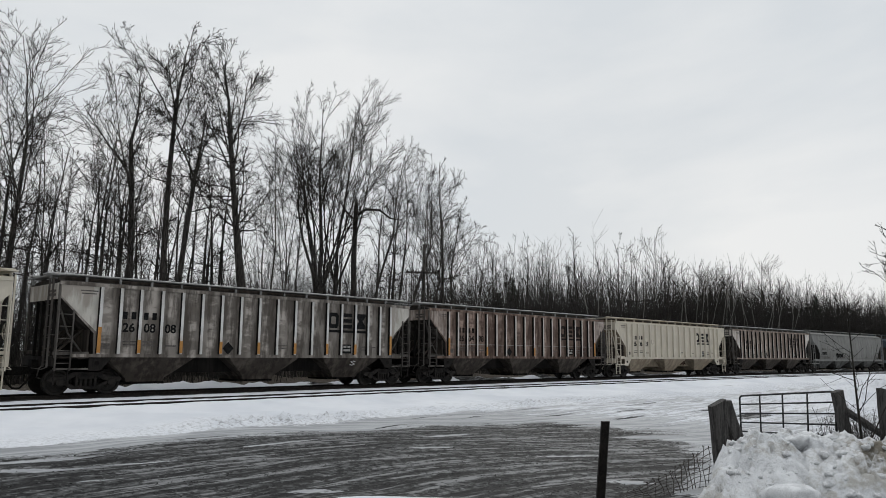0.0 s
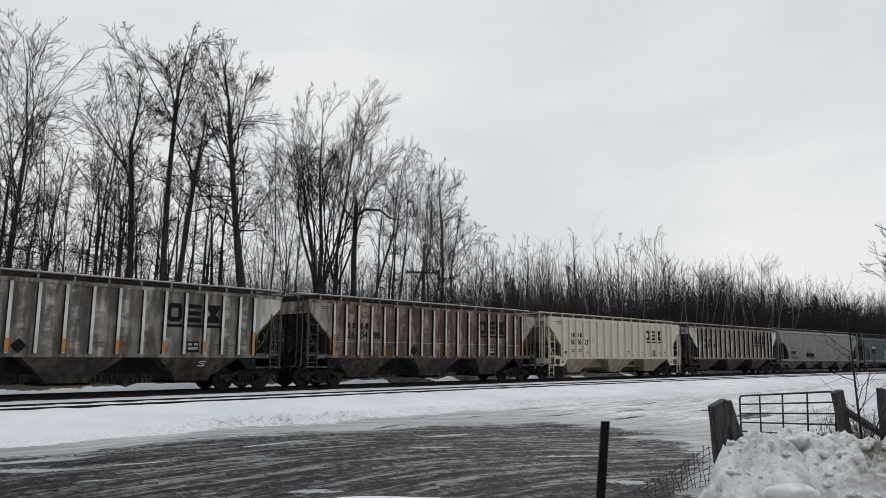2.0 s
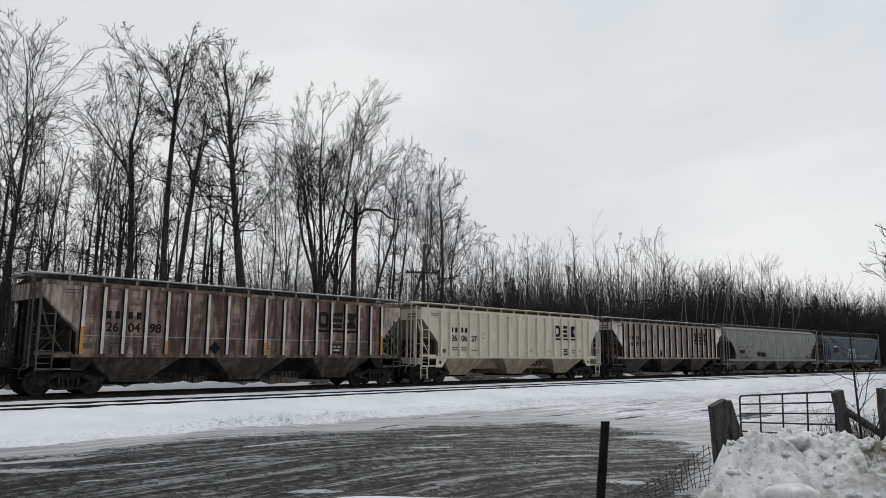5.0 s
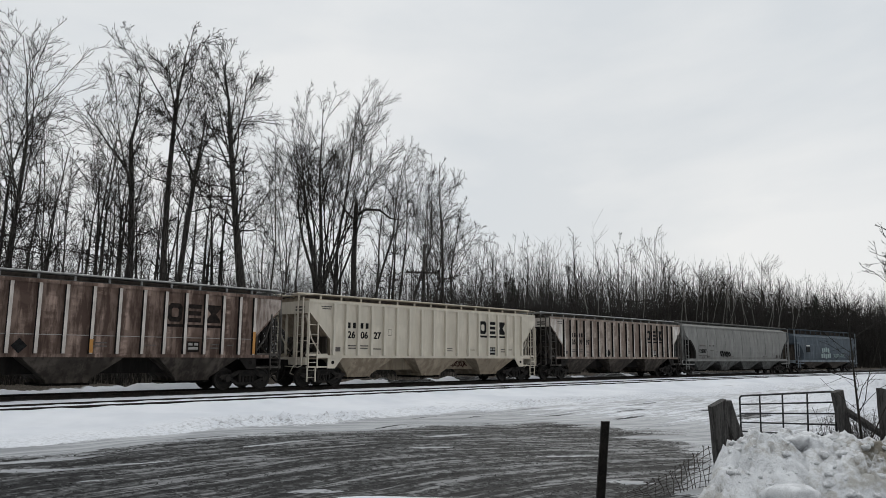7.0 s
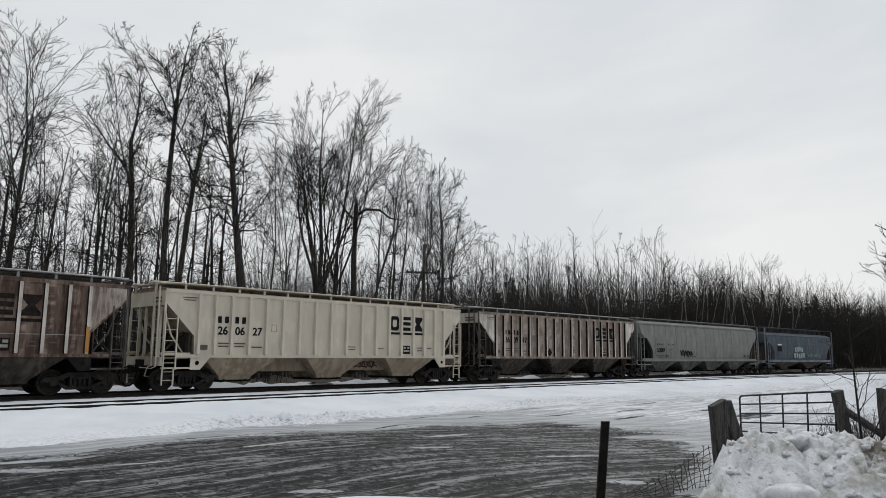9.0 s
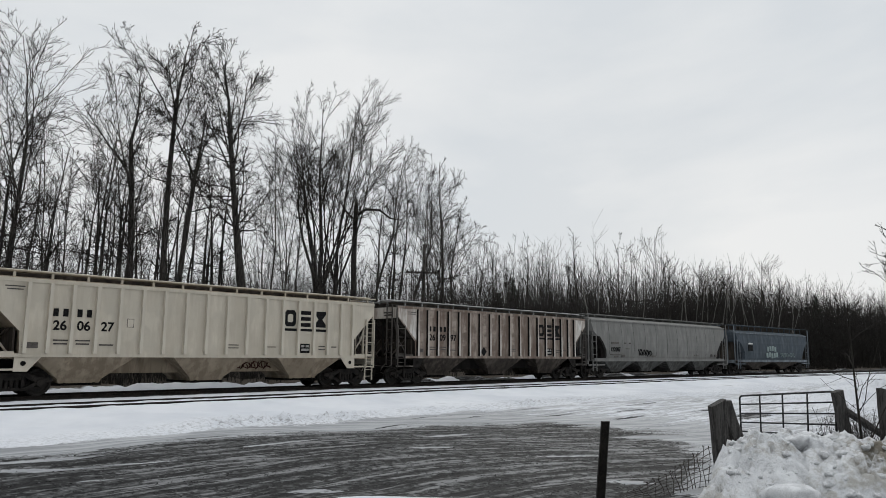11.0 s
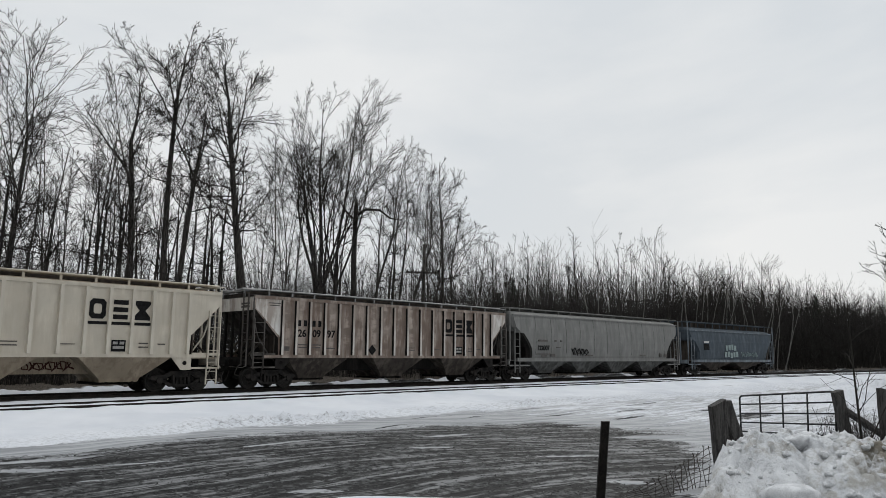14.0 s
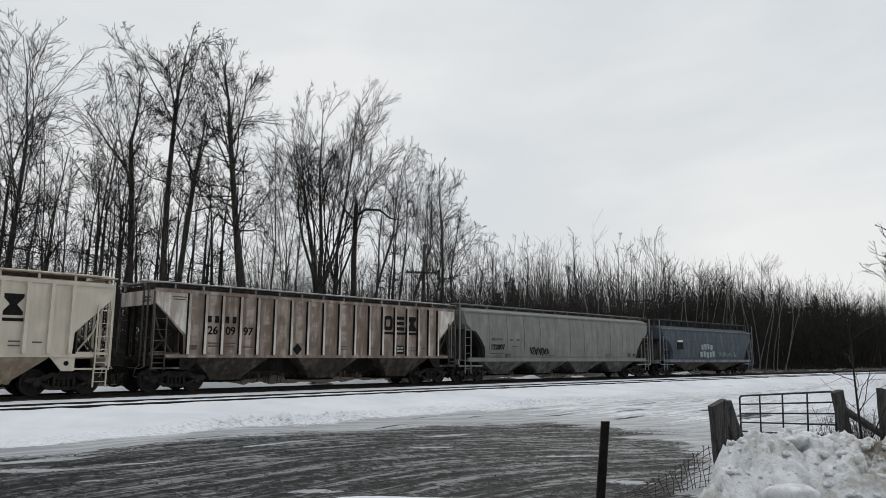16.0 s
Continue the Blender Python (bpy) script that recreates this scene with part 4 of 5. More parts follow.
def build_train():
    cream = dict(paint=CREAM_C, rib_paint=RIB_C, low_paint=LOW_C, end_paint=CREAM_C, mark=M_BLACK, stripes=(), board_paint=CREAM_C)
    CARS.append((ribbed_hopper("cream covered hopper car with stained bays", number=("26", "07", "14"), **cream), -0.43))
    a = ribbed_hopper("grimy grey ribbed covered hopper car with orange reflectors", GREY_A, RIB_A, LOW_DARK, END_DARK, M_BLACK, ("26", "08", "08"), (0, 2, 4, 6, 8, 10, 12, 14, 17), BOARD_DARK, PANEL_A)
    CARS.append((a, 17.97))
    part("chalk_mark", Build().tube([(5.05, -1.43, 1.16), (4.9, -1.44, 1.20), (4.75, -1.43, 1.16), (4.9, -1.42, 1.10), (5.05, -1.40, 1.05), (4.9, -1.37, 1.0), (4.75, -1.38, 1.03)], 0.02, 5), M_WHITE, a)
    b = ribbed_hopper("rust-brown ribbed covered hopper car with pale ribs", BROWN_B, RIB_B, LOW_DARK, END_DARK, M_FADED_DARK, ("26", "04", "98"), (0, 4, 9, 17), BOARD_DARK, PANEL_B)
    CARS.append((b, 36.34))
    part("pale_line", Build().box(-7.0, 7.0, -1.606, -1.602, 2.10, 2.125), M_PANEL, b)
    c = ribbed_hopper("clean cream covered hopper car with black stencils", number=("26", "06", "27"), **cream)
    CARS.append((c, 54.72))
    for x in (-3.4,):
        part("stencil_frame", plate(x - 0.12, 2.60, 0.26, 0.32, t=0.004), M_FADED, c)
        part("stencil_field", plate(x - 0.12, 2.60, 0.215, 0.275, t=0.007), CREAM_C, c)
    squiggle(c, 2.35, 1.02, M_TAG, 31, 1.7, 0.42, -0.615)
    d = ribbed_hopper("rust-streaked pale grey covered hopper car", DUSTY_D, RIB_D, LOW_DARK, END_DARK, M_BLACK, ("26", "09", "97"), (-1,), BOARD_DARK, RIB_D)
    CARS.append((d, 73.2))
    e = smooth_hopper("pale grey round-sided covered hopper car with a spray-painted tag", 11.1, 1.6, PALE_E, LOW_E, PALE_E, PALE_E, 4, 1.28, 3.98, 4.42, 0.1)
    for x, z, w, h in ((-7.3, 2.45, 0.9, 0.12), (-7.3, 1.62, 1.3, 0.06), (-6.0, 2.45, 0.2, 0.1), (-5.4, 2.45, 0.2, 0.1), (-7.2, 1.50, 0.5, 0.07), (-6.3, 1.55, 0.45, 0.16), (-5.7, 2.05, 0.5, 0.05), (-2.3, 1.55, 0.9, 0.08), (4.6, 1.6, 0.8, 0.06), (7.9, 1.60, 0.35, 0.2), (7.2, 1.62, 0.3, 0.25)):
        part("mark", plate(x, z, w, h, y=-1.63, t=0.03), M_FADED, e)
    number = solid_text("122007", 0.30)
    number.transform(Matrix.Translation((-7.25, -1.63, 1.86)))
    number.materials.clear()
    number.materials.append(M_BLACK)
    part("car_number", number, None, e)
    squiggle(e, -3.3, 1.80, M_BLACK, 33, 1.9, 0.55, -1.63)
    CARS.append((e, 92.55))
    f = smooth_hopper("slate blue round-sided covered hopper car with pale spray paint", 8.85, 1.6, BLUE_F, LOW_DARK, SILL_F, BLUE_F, 2, 1.20, 3.70, 4.42, 0.1)
    for k in range(9):
        row, i = divmod(k, 5)
        part("sprayed_patch", plate(-1.9 + i * 0.52 + 0.2 * row, 1.72 + 0.62 * row + 0.05 * math.sin(k * 2.1), 0.40 - 0.05 * (k % 2), 0.46, y=-1.64, t=0.025), M_MARK_GREEN, f)
    squiggle(f, 2.6, 1.75, M_MARK_GREEN, 35, 3.2, 0.5, -1.66)
    part("mark", plate(-5.3, 2.75, 0.8, 0.12, y=-1.64, t=0.03), M_WHITE, f)
    part("mark", plate(-5.3, 2.35, 0.9, 0.5, y=-1.64, t=0.03), M_BLACK, f)
    CARS.append((f, 112.5))


def squiggle(car, x, z, mat, seed, wide=1.9, tall=0.5, y=-1.2):
    """A looping sprayed tag that cannot be read."""
    g = random.Random(seed)
    pts = []
    n = 46
    for k in range(n):
        u = k / (n - 1)
        pts.append((x - wide / 2 + wide * u + 0.10 * math.sin(k * 1.9 + seed), y, z + tall * 0.5 * math.sin(k * 1.25) * g.uniform(0.5, 1.0)))
    part("sprayed_tag", Build().tube(pts, 0.025, 4), mat, car, "sprayed tag")


M_FADED_DARK = simple("worn_stencil_paint", (0.008, 0.007, 0.0065), (0.028, 0.021, 0.018), 5.0, 0.8, spec=0.1)
build_train()


# ---- woods beyond the track ----
def bark_material(name, c1, c2, moss=(0.05, 0.05, 0.04)):
    m, nt, b = base_material(name, 0.9, 0.0, 0.2)
    v = mapped(nt, (9, 9, 1.6))
    flat = mapped(nt)
    f = noise_node(nt, v, 1.5, 6, 0.7)
    c = mix_node(nt, ramp_node(nt, f, 0.36, 0.64), c1, c2)
    c = mix_node(nt, math_node(nt, "MULTIPLY", ramp_node(nt, noise_node(nt, flat, 0.7, 3), 0.5, 0.7), 0.5), c, moss)
    nt.links.new(c, b.inputs["Base Color"])
    bump_node(nt, b, f, 0.6, 0.03)
    return m


M_BARK = bark_material("dark_furrowed_bark", (0.014, 0.0128, 0.012), (0.072, 0.066, 0.060))
M_TWIG = bark_material("dark_twig_bark", (0.012, 0.0105, 0.0095), (0.028, 0.024, 0.021))
M_BIRCH = bark_material("pale_birch_bark", (0.09, 0.086, 0.08), (0.20, 0.193, 0.18), (0.05, 0.047, 0.044))
M_BRUSH = bark_material("brush_bark", (0.014, 0.0125, 0.0118), (0.042, 0.038, 0.035))
M_NEEDLE = simple("dark_spruce_needles", (0.010, 0.016, 0.011), (0.03, 0.042, 0.028), 3.0, 0.9)


class Limbs:
    """Many tapered limbs gathered into one mesh."""

    def __init__(self):
        self.co, self.quads, self.count = [], [], 0

    def add(self, P, R, sides):
        n, k, _ = P.shape
        d = np.empty_like(P)
        d[:, 1:-1] = P[:, 2:] - P[:, :-2]
        d[:, 0], d[:, -1] = P[:, 1] - P[:, 0], P[:, -1] - P[:, -2]
        d /= np.linalg.norm(d, axis=2, keepdims=True) + 1e-9
        ref = np.where(np.abs(d[:, :1, 2:]) > 0.8, np.array([1.0, 0.2, 0.1]), np.array([0.1, 0.2, 1.0]))
        u = np.cross(d, ref)
        u /= np.linalg.norm(u, axis=2, keepdims=True) + 1e-9
        w = np.cross(d, u)
        a = np.arange(sides) * math.tau / sides
        ring = P[:, :, None] + R[:, :, None, None] * (u[:, :, None] * np.cos(a)[:, None] + w[:, :, None] * np.sin(a)[:, None])
        base = self.count + (np.arange(n)[:, None, None] * k + np.arange(k - 1)[None, :, None]) * sides
        i, j = np.arange(sides), (np.arange(sides) + 1) % sides
        q = np.stack([base + i, base + j, base + sides + j, base + sides + i], -1)
        self.co.append(ring.reshape(-1, 3))
        self.quads.append(q.reshape(-1, 4))
        self.count += n * k * sides

    def mesh(self, name, mat):
        co, quads = np.concatenate(self.co), np.concatenate(self.quads)
        me = bpy.data.meshes.new(name)
        me.vertices.add(len(co))
        me.vertices.foreach_set("co", co.astype(np.float32).ravel())
        me.loops.add(quads.size)
        me.loops.foreach_set("vertex_index", quads.ravel().astype(np.int32))
        me.polygons.add(len(quads))
        me.polygons.foreach_set("loop_start", np.arange(0, quads.size, 4, dtype=np.int32))
        me.update(calc_edges=True)
        me.materials.append(mat)
        me.shade_smooth()
        return me


def unit(v):
    return v / (np.linalg.norm(v, axis=-1, keepdims=True) + 1e-9)


def grow(g, start, way, length, k, wobble, rise):
    """Limbs that wander as they grow and bend up by rise."""
    n = len(start)
    P = np.empty((n, k, 3))
    P[:, 0] = start
    d = unit(way)
    for i in range(1, k):
        d = unit(d + g.normal(0, wobble, (n, 3)) + np.array([0, 0, rise]))
        P[:, i] = P[:, i - 1] + d * (length / (k - 1))[:, None]
    return P


def sprout(g, P, R, per, u0, u1, angle, ratio, lengths, taper=0.55):
    """Where side limbs start on their parents, which way they go, how long and thick they are."""
    n, k, _ = P.shape
    idx = np.repeat(np.arange(n), per)
    u = u0 + (u1 - u0) * (np.tile(np.arange(per), n) + g.uniform(0, 1, n * per)) / per
    x = u * (k - 1)
    i = np.minimum(x.astype(int), k - 2)
    fr = (x - i)[:, None]
    pos = P[idx, i] * (1 - fr) + P[idx, i + 1] * fr
    t = unit(P[idx, i + 1] - P[idx, i])
    side = unit(np.cross(t, g.normal(0, 1, (len(idx), 3))))
    a = np.radians(g.uniform(angle[0], angle[1], len(idx)))[:, None]
    way = t * np.cos(a) + side * np.sin(a)
    length = lengths[idx] * ratio * g.uniform(0.6, 1.25, len(idx)) * (1.15 - 0.6 * (u - u0) / max(u1 - u0, 1e-6))
    rad = (R[idx, i] * (1 - fr[:, 0]) + R[idx, i + 1] * fr[:, 0]) * taper
    return pos, way, length, rad


def taper_to(r0, r1, k):
    return r0[:, None] + (np.asarray(r1) - r0)[:, None] * np.linspace(0, 1, k)[None, :]


def bare_tree(seed, height, radius, lean=0.0, fork=0.45, leaders=3, open_angle=(12, 30), branches=11, subs=6, twigs=5, low=0.25, thin=0.012, wander=0.07, arch=0.05, reach=0.34, spread=1.0, low_reach=0.15, bow=0.0, fine=2):
    """Trunk and crown meshes of a leafless tree. lean: how far the top stands aside; bow: how far its middle bends; fork: where the trunk parts into leaders; fine: twiglets on each twig."""
    g = np.random.RandomState(seed)
    trunk, crown = Limbs(), Limbs()
    k = 11
    P = np.zeros((1, k, 3))
    s = np.linspace(0, 1, k)
    P[0, :, 2] = height * fork * s - 0.5 * (s == 0)
    P[0, :, 0] = lean * (s ** 1.3) + bow * np.sin(math.pi * s) + np.cumsum(g.normal(0, wander * height * 0.010, k)) * (s > 0)
    P[0, :, 1] = np.cumsum(g.normal(0, wander * height * 0.010, k)) * (s > 0)
    r_fork = radius * (0.72 - 0.25 * fork if leaders > 1 else 0.72)
    R = radius + (r_fork - radius) * s[None, :] ** 0.8
    R[0, 0] *= 1.35
    trunk.add(P, R, 9)
    # leaders carry the trunk on to the crown's top
    top = P[0, -1]
    n = leaders
    az = np.where(np.arange(n) % 2 == 0, 0.0, math.pi) + g.uniform(-0.9, 0.9, n)
    ang = np.radians(np.linspace(open_angle[0], open_angle[1], n) + g.uniform(-3, 3, n))
    ang[0] *= 0.4
    way = np.stack([np.cos(az) * np.sin(ang) + 0.4 * lean / height, np.sin(az) * np.sin(ang) * 0.8, np.cos(ang)], 1)
    ll = height * (1 - fork) * np.where(np.arange(n) == 0, 1.0, g.uniform(0.6, 0.95, n))
    # the lesser leaders leave the trunk at points below its top
    drop = np.where(np.arange(n) == 0, 0.0, g.uniform(0.0, 0.22, n)) * (k - 1)
    at = (k - 1) - drop
    i0 = np.minimum(at.astype(int), k - 2)
    starts = P[0, i0] + (P[0, i0 + 1] - P[0, i0]) * (at - i0)[:, None]
    ll = ll + 0.8 * (top[2] - starts[:, 2])
    PL = grow(g, starts, way, ll, 11, wander, arch)
    rl = np.full(n, r_fork) * np.where(np.arange(n) == 0, 0.8, g.uniform(0.34, 0.60, n))
    RL = taper_to(rl, thin * 1.3, 11)
    trunk.add(PL, RL, 6)

    # boughs, branches, twigs
    def level(P, R, lengths, per, u0, angle, ratio, kk, sides, wob, rise, taper, floor):
        pos, way, length, rad = sprout(g, P, R, per, u0, 0.98, angle, ratio, lengths, taper)
        Q = grow(g, pos, way, length, kk, wob, rise)
        RR = taper_to(np.maximum(rad, floor * 1.25), floor, kk)
        crown.add(Q, RR, sides)
        return Q, RR, length
    B, RB, LB = level(PL, RL, ll, branches, 0.06 if leaders < 4 else 0.22 if fork > 0.5 else 0.36, (28 * spread, 54 * spread), reach * 1.4, 7 if fine else 5, 4, 0.09, 0.035, 0.5, thin * 1.2)
    if low > 0:
        nb = 26 if low > 0.4 and radius > 0.18 else 9 if radius > 0.18 else 8
        pos, way, length, rad = sprout(g, P, R, nb, 1 - low, 1.0, (50, 95), low_reach, np.array([height]), 0.30)
        Q = grow(g, pos, way, length, 7 if fine else 5, 0.2, 0.09)
        RQ = taper_to(np.maximum(rad, thin * 1.3), thin, Q.shape[1])
        crown.add(Q, RQ, 4)
        RB = np.concatenate([RB, RQ])
        B, LB = np.concatenate([B, Q]), np.concatenate([LB, length])
    C, RC, LC = level(B, RB, LB, subs, 0.12, (26 * spread, 54 * spread), 0.52, 5 if fine else 4, 3, 0.07, 0.025, 0.6, thin)
    D, RD, LD = level(C, RC, LC, twigs, 0.10, (24 * spread, 50 * spread), 0.55, 3 if fine else 2, 3, 0.05, 0.02, 0.7, thin * 0.72)
    if fine:
        level(D, RD, LD, fine, 0.2, (20, 40), 0.55, 2, 3, 0.03, 0.0, 0.8, thin * 0.6)
    scale = height / max(c[:, 2].max() for c in crown.co)
    trunk.co, crown.co = [c * scale for c in trunk.co], [c * scale for c in crown.co]
    return trunk, crown


def spot(bearing, distance):
    """A place by its bearing from the camera and its distance."""
    b = radians(bearing)
    x, y = math.sin(b) * distance, math.cos(b) * distance
    return x, y, float(ground_height(np.array(x), np.array(y)))


def plant(name, meshes, label, category, group, at, turn=0.0, size=1.0):
    root = thing(name, label, category, group, at=pose(*at, 0, 0, turn) @ Matrix.Diagonal((size, size, size, 1)))
    for key, me in meshes:
        part(key, me, None, root)
    return root


# bearing, distance, height, trunk radius, lean, bow, fork, leaders, opening, branches, lowest boughs, their reach
TALL = [
    (15.9, 46, 20.9, 0.19, 0.6, 0.0, 0.56, 4, (4, 24), 10, 0.50, 0.17),
    (15.4, 48, 19.4, 0.13, 0.4, 0.1, 0.60, 3, (8, 28), 10, 0.45, 0.15),
    (18.7, 50, 16.6, 0.09, -0.5, 0.0, 0.55, 2, (5, 18), 10, 0.40, 0.13),
    (20.1, 52, 16.4, 0.11, -0.4, 0.0, 0.45, 2, (8, 18), 10, 0.30, 0.13),
    (21.3, 50, 19.2, 0.14, 0.5, 0.1, 0.55, 2, (6, 20), 11, 0.45, 0.11),
    (22.4, 55, 17.7, 0.11, 0.3, 0.0, 0.50, 2, (6, 14), 11, 0.40, 0.11),
    (23.2, 50, 16.4, 0.12, 0.8, 0.0, 0.55, 2, (6, 16), 10, 0.40, 0.11),
    (24.1, 47, 20.1, 0.27, -0.5, 0.15, 0.76, 4, (4, 30), 11, 0.52, 0.125),
    (26.5, 47, 22.7, 0.25, 0.0, -0.2, 0.79, 6, (3, 33), 9, 0.36, 0.13),
    (25.9, 52, 16.6, 0.12, 0.9, 0.0, 0.50, 2, (6, 16), 10, 0.30, 0.11),
    (27.2, 47, 19.4, 0.25, 0.9, -0.1, 0.72, 4, (4, 32), 11, 0.26, 0.17),
    (32.7, 47, 22.4, 0.30, -1.9, -0.2, 0.79, 6, (3, 31), 10, 0.45, 0.16),
    (32.9, 47.6, 15.4, 0.16, -1.2, 0.0, 0.66, 3, (12, 40), 8, 0.3, 0.13),
    (33.9, 52, 17.6, 0.10, 0.5, 0.0, 0.55, 2, (5, 14), 11, 0.30, 0.10),
    (34.9, 55, 16.6, 0.09, 0.6, 0.0, 0.50, 2, (5, 14), 10, 0.30, 0.10),
    (37.3, 52, 22.8, 0.40, 0.7, 0.0, 0.30, 8, (3, 27), 7, 0.0, 0.15),
    (39.0, 53, 22.6, 0.27, 0.3, 0.0, 0.36, 6, (3, 26), 7, 0.0, 0.14),
    (38.3, 54, 21.4, 0.20, 0.0, 0.0, 0.40, 4, (4, 20), 8, 0.0, 0.13),
    (41.6, 55, 18.6, 0.15, 2.1, -0.2, 0.60, 3, (6, 22), 11, 0.35, 0.11),
    (43.9, 57, 19.0, 0.13, 0.9, 0.0, 0.58, 3, (6, 22), 11, 0.35, 0.11),
    (44.6, 58, 18.9, 0.15, 2.2, -0.2, 0.56, 3, (6, 24), 11, 0.35, 0.11),
    (45.9, 60, 16.6, 0.13, 1.9, 0.0, 0.50, 3, (8, 24), 11, 0.35, 0.11),
    (47.0, 63, 15.0, 0.14, 0.4, 0.0, 0.48, 2, (8, 20), 11, 0.30, 0.12),
    (48.7, 64, 15.8, 0.18, -0.3, 0.0, 0.55, 3, (8, 24), 11, 0.45, 0.14),
    (50.4, 72, 13.8, 0.14, 0.4, 0.0, 0.45, 3, (8, 24), 10, 0.35, 0.13),
]


def build_tall_trees():
    for i, (b, d, h, r, lean, bow, fork, n, op, br, low, low_reach) in enumerate(TALL):
        thick = r > 0.18
        vase = n > 3 and fork < 0.5
        trunk, crown = bare_tree(100 + i, h, r, lean, fork, n, op, br if vase else (br * 2) // 3 if n > 3 else br, 6 if thick else 5, 4, low, 0.0120 if thick else 0.0105, 0.055 if thick else 0.04, 0.04, 0.27 if vase else 0.40 if thick else 0.27, 0.8 if vase else 1.0, low_reach, bow, 2 if thick else 1)
        where = spot(b, d)
        label = "tall leafless tree with a thick dark trunk" if thick else "slender leafless tree with a thin dark trunk"
        plant("tree", (("trunk", trunk.mesh("trunk", M_BARK)), ("crown", crown.mesh("crown", M_TWIG))), label, "tree", "bare trees beyond the track", where, turn=-b)


def build_snag():
    """A dead trunk, broken off, with one arching bough."""
    b = Build().tube([(0, 0, -0.4), (0.05, 0, 4.0), (-0.05, 0.02, 8.5), (0.04, 0, 12.3), (0.0, 0, 13.1)], [0.30, 0.24, 0.2, 0.16, 0.03], 9)
    where = spot(40.65, 53)
    root = thing("tree", "dead broken tree trunk with one arching bough", "tree", "bare trees beyond the track", at=pose(*where, 0, 0, -41))
    part("trunk", b, M_BARK, root, smooth=True)
    limb = Build().tube([(0, 0, 11.6), (0.8, 0, 12.1), (1.8, 0.1, 12.1), (2.6, 0.1, 11.5), (3.4, 0.2, 11.4), (4.0, 0.1, 11.9)], [0.11, 0.1, 0.085, 0.07, 0.05, 0.02], 6)
    limb2 = Build()
    limb2.tube([(0, 0, 11.2), (-0.7, 0, 11.9), (-1.2, 0, 12.7)], [0.09, 0.07, 0.02], 6)
    part("bough", limb, M_TWIG, root, smooth=True)
    part("bough", limb2, M_TWIG, root, smooth=True)


# slim trees further along the line: bearing, distance, height, lean, kind
SLIM = [
    (53.2, 78, 14.2, 1.3, 0), (55.9, 82, 14.3, 0.3, 1), (58.4, 84, 16.6, 0.6, 2), (61.4, 88, 16.3, 0.6, 0), (62.5, 90, 16.1, 0.7, 1), (64.4, 92, 17.3, 0.8, 3),
    (65.2, 94, 16.2, 1.2, 1), (68.2, 100, 14.2, 0.8, 3), (69.0, 101, 13.6, -0.4, 0), (71.5, 108, 16.0, 0.3, 3), (72.4, 110, 15.7, 2.1, 3), (74.8, 118, 14.0, 1.0, 1), (76.9, 128, 13.1, 1.0, 0), (51.8, 76, 13.0, 0.2, 1),
    (66.7, 92, 11.8, 0.2, 3), (67.3, 90, 12.6, 0.1, 3), (67.8, 94, 13.3, 0.3, 3), (68.5, 92, 13.0, 0.2, 3), (69.0, 95, 12.6, 0.4, 3), (69.6, 93, 11.8, 0.3, 3), (68.1, 89, 11.6, 0.3, 3),
]


def build_slim_trees():
    g = random.Random(77)
    kinds = []
    for i, (h, r, fork, n, op, br) in enumerate(((15, 0.14, 0.42, 2, (6, 16), 10), (15, 0.13, 0.5, 1, (4, 8), 12), (16, 0.09, 0.75, 1, (3, 6), 9), (15, 0.15, 0.30, 4, (8, 24), 11), (14, 0.10, 0.40, 2, (6, 18), 10), (14, 0.12, 0.55, 1, (5, 9), 11))):
        trunk, crown = bare_tree(300 + i, h, r, 0.3, fork, n, op, br - 2, 3, 3, 0.2, 0.0105, 0.03, 0.03, 0.27 if i != 3 else 0.30, 0.85, 0.13, 0.0, 0)
        kinds.append((h, (("trunk", trunk.mesh("trunk", M_BARK)), ("crown", crown.mesh("crown", M_TWIG)))))
    for b, d, h, lean, kind in SLIM:
        hk, meshes = kinds[kind]
        ob = plant("tree", meshes, "slim leafless tree at the edge of the woods", "tree", "slim bare trees", spot(b, d), g.uniform(0, 360), h / hk)
    # straight poles of the wood's edge, thin and tall
    for k in range(42):
        b = 14.5 + 34.0 * ((k + g.random()) / 42) ** 1.25
        d = g.uniform(47, 62) / math.cos(radians(max(0, b - 24) * 0.8))
        hk, meshes = kinds[g.choice((1, 2, 5, 5, 1, 4))]
        plant("tree", meshes, "thin straight leafless pole tree", "tree", "thin bare pole trees", spot(b, d), g.uniform(0, 360), g.uniform(11.0, 17.0) / hk)
    for k in range(16):
        b = 20.8 + 10.4 * (k + g.random()) / 16
        hk, meshes = kinds[g.choice((1, 2, 5, 5, 2))]
        plant("tree", meshes, "thin straight leafless pole tree", "tree", "thin bare pole trees", spot(b, g.uniform(50, 68)), g.uniform(0, 360), g.uniform(12.5, 18.0) / hk)
    # the young wood behind and between them
    for k in range(230):
        s = -8 + 215 * ((k + g.random()) / 230) ** 0.9
        off = 10.5 + 30 * g.random() ** 1.3
        p = rail_point(s, off)
        bearing = math.degrees(math.atan2(p.x, p.y))
        if bearing < 47 and g.random() < 0.86:
            continue
        hk, meshes = kinds[g.choice((0, 1, 4, 5, 5, 1))]
        tall = g.uniform(9.0, 13.5) if bearing < 47 else g.uniform(9.5, 14.0)
        z = float(ground_height(np.array(p.x), np.array(p.y)))
        ob = plant("tree", meshes, "young leafless tree in the wood", "tree", "young bare trees", (p.x, p.y, z), g.uniform(0, 360), tall / hk)


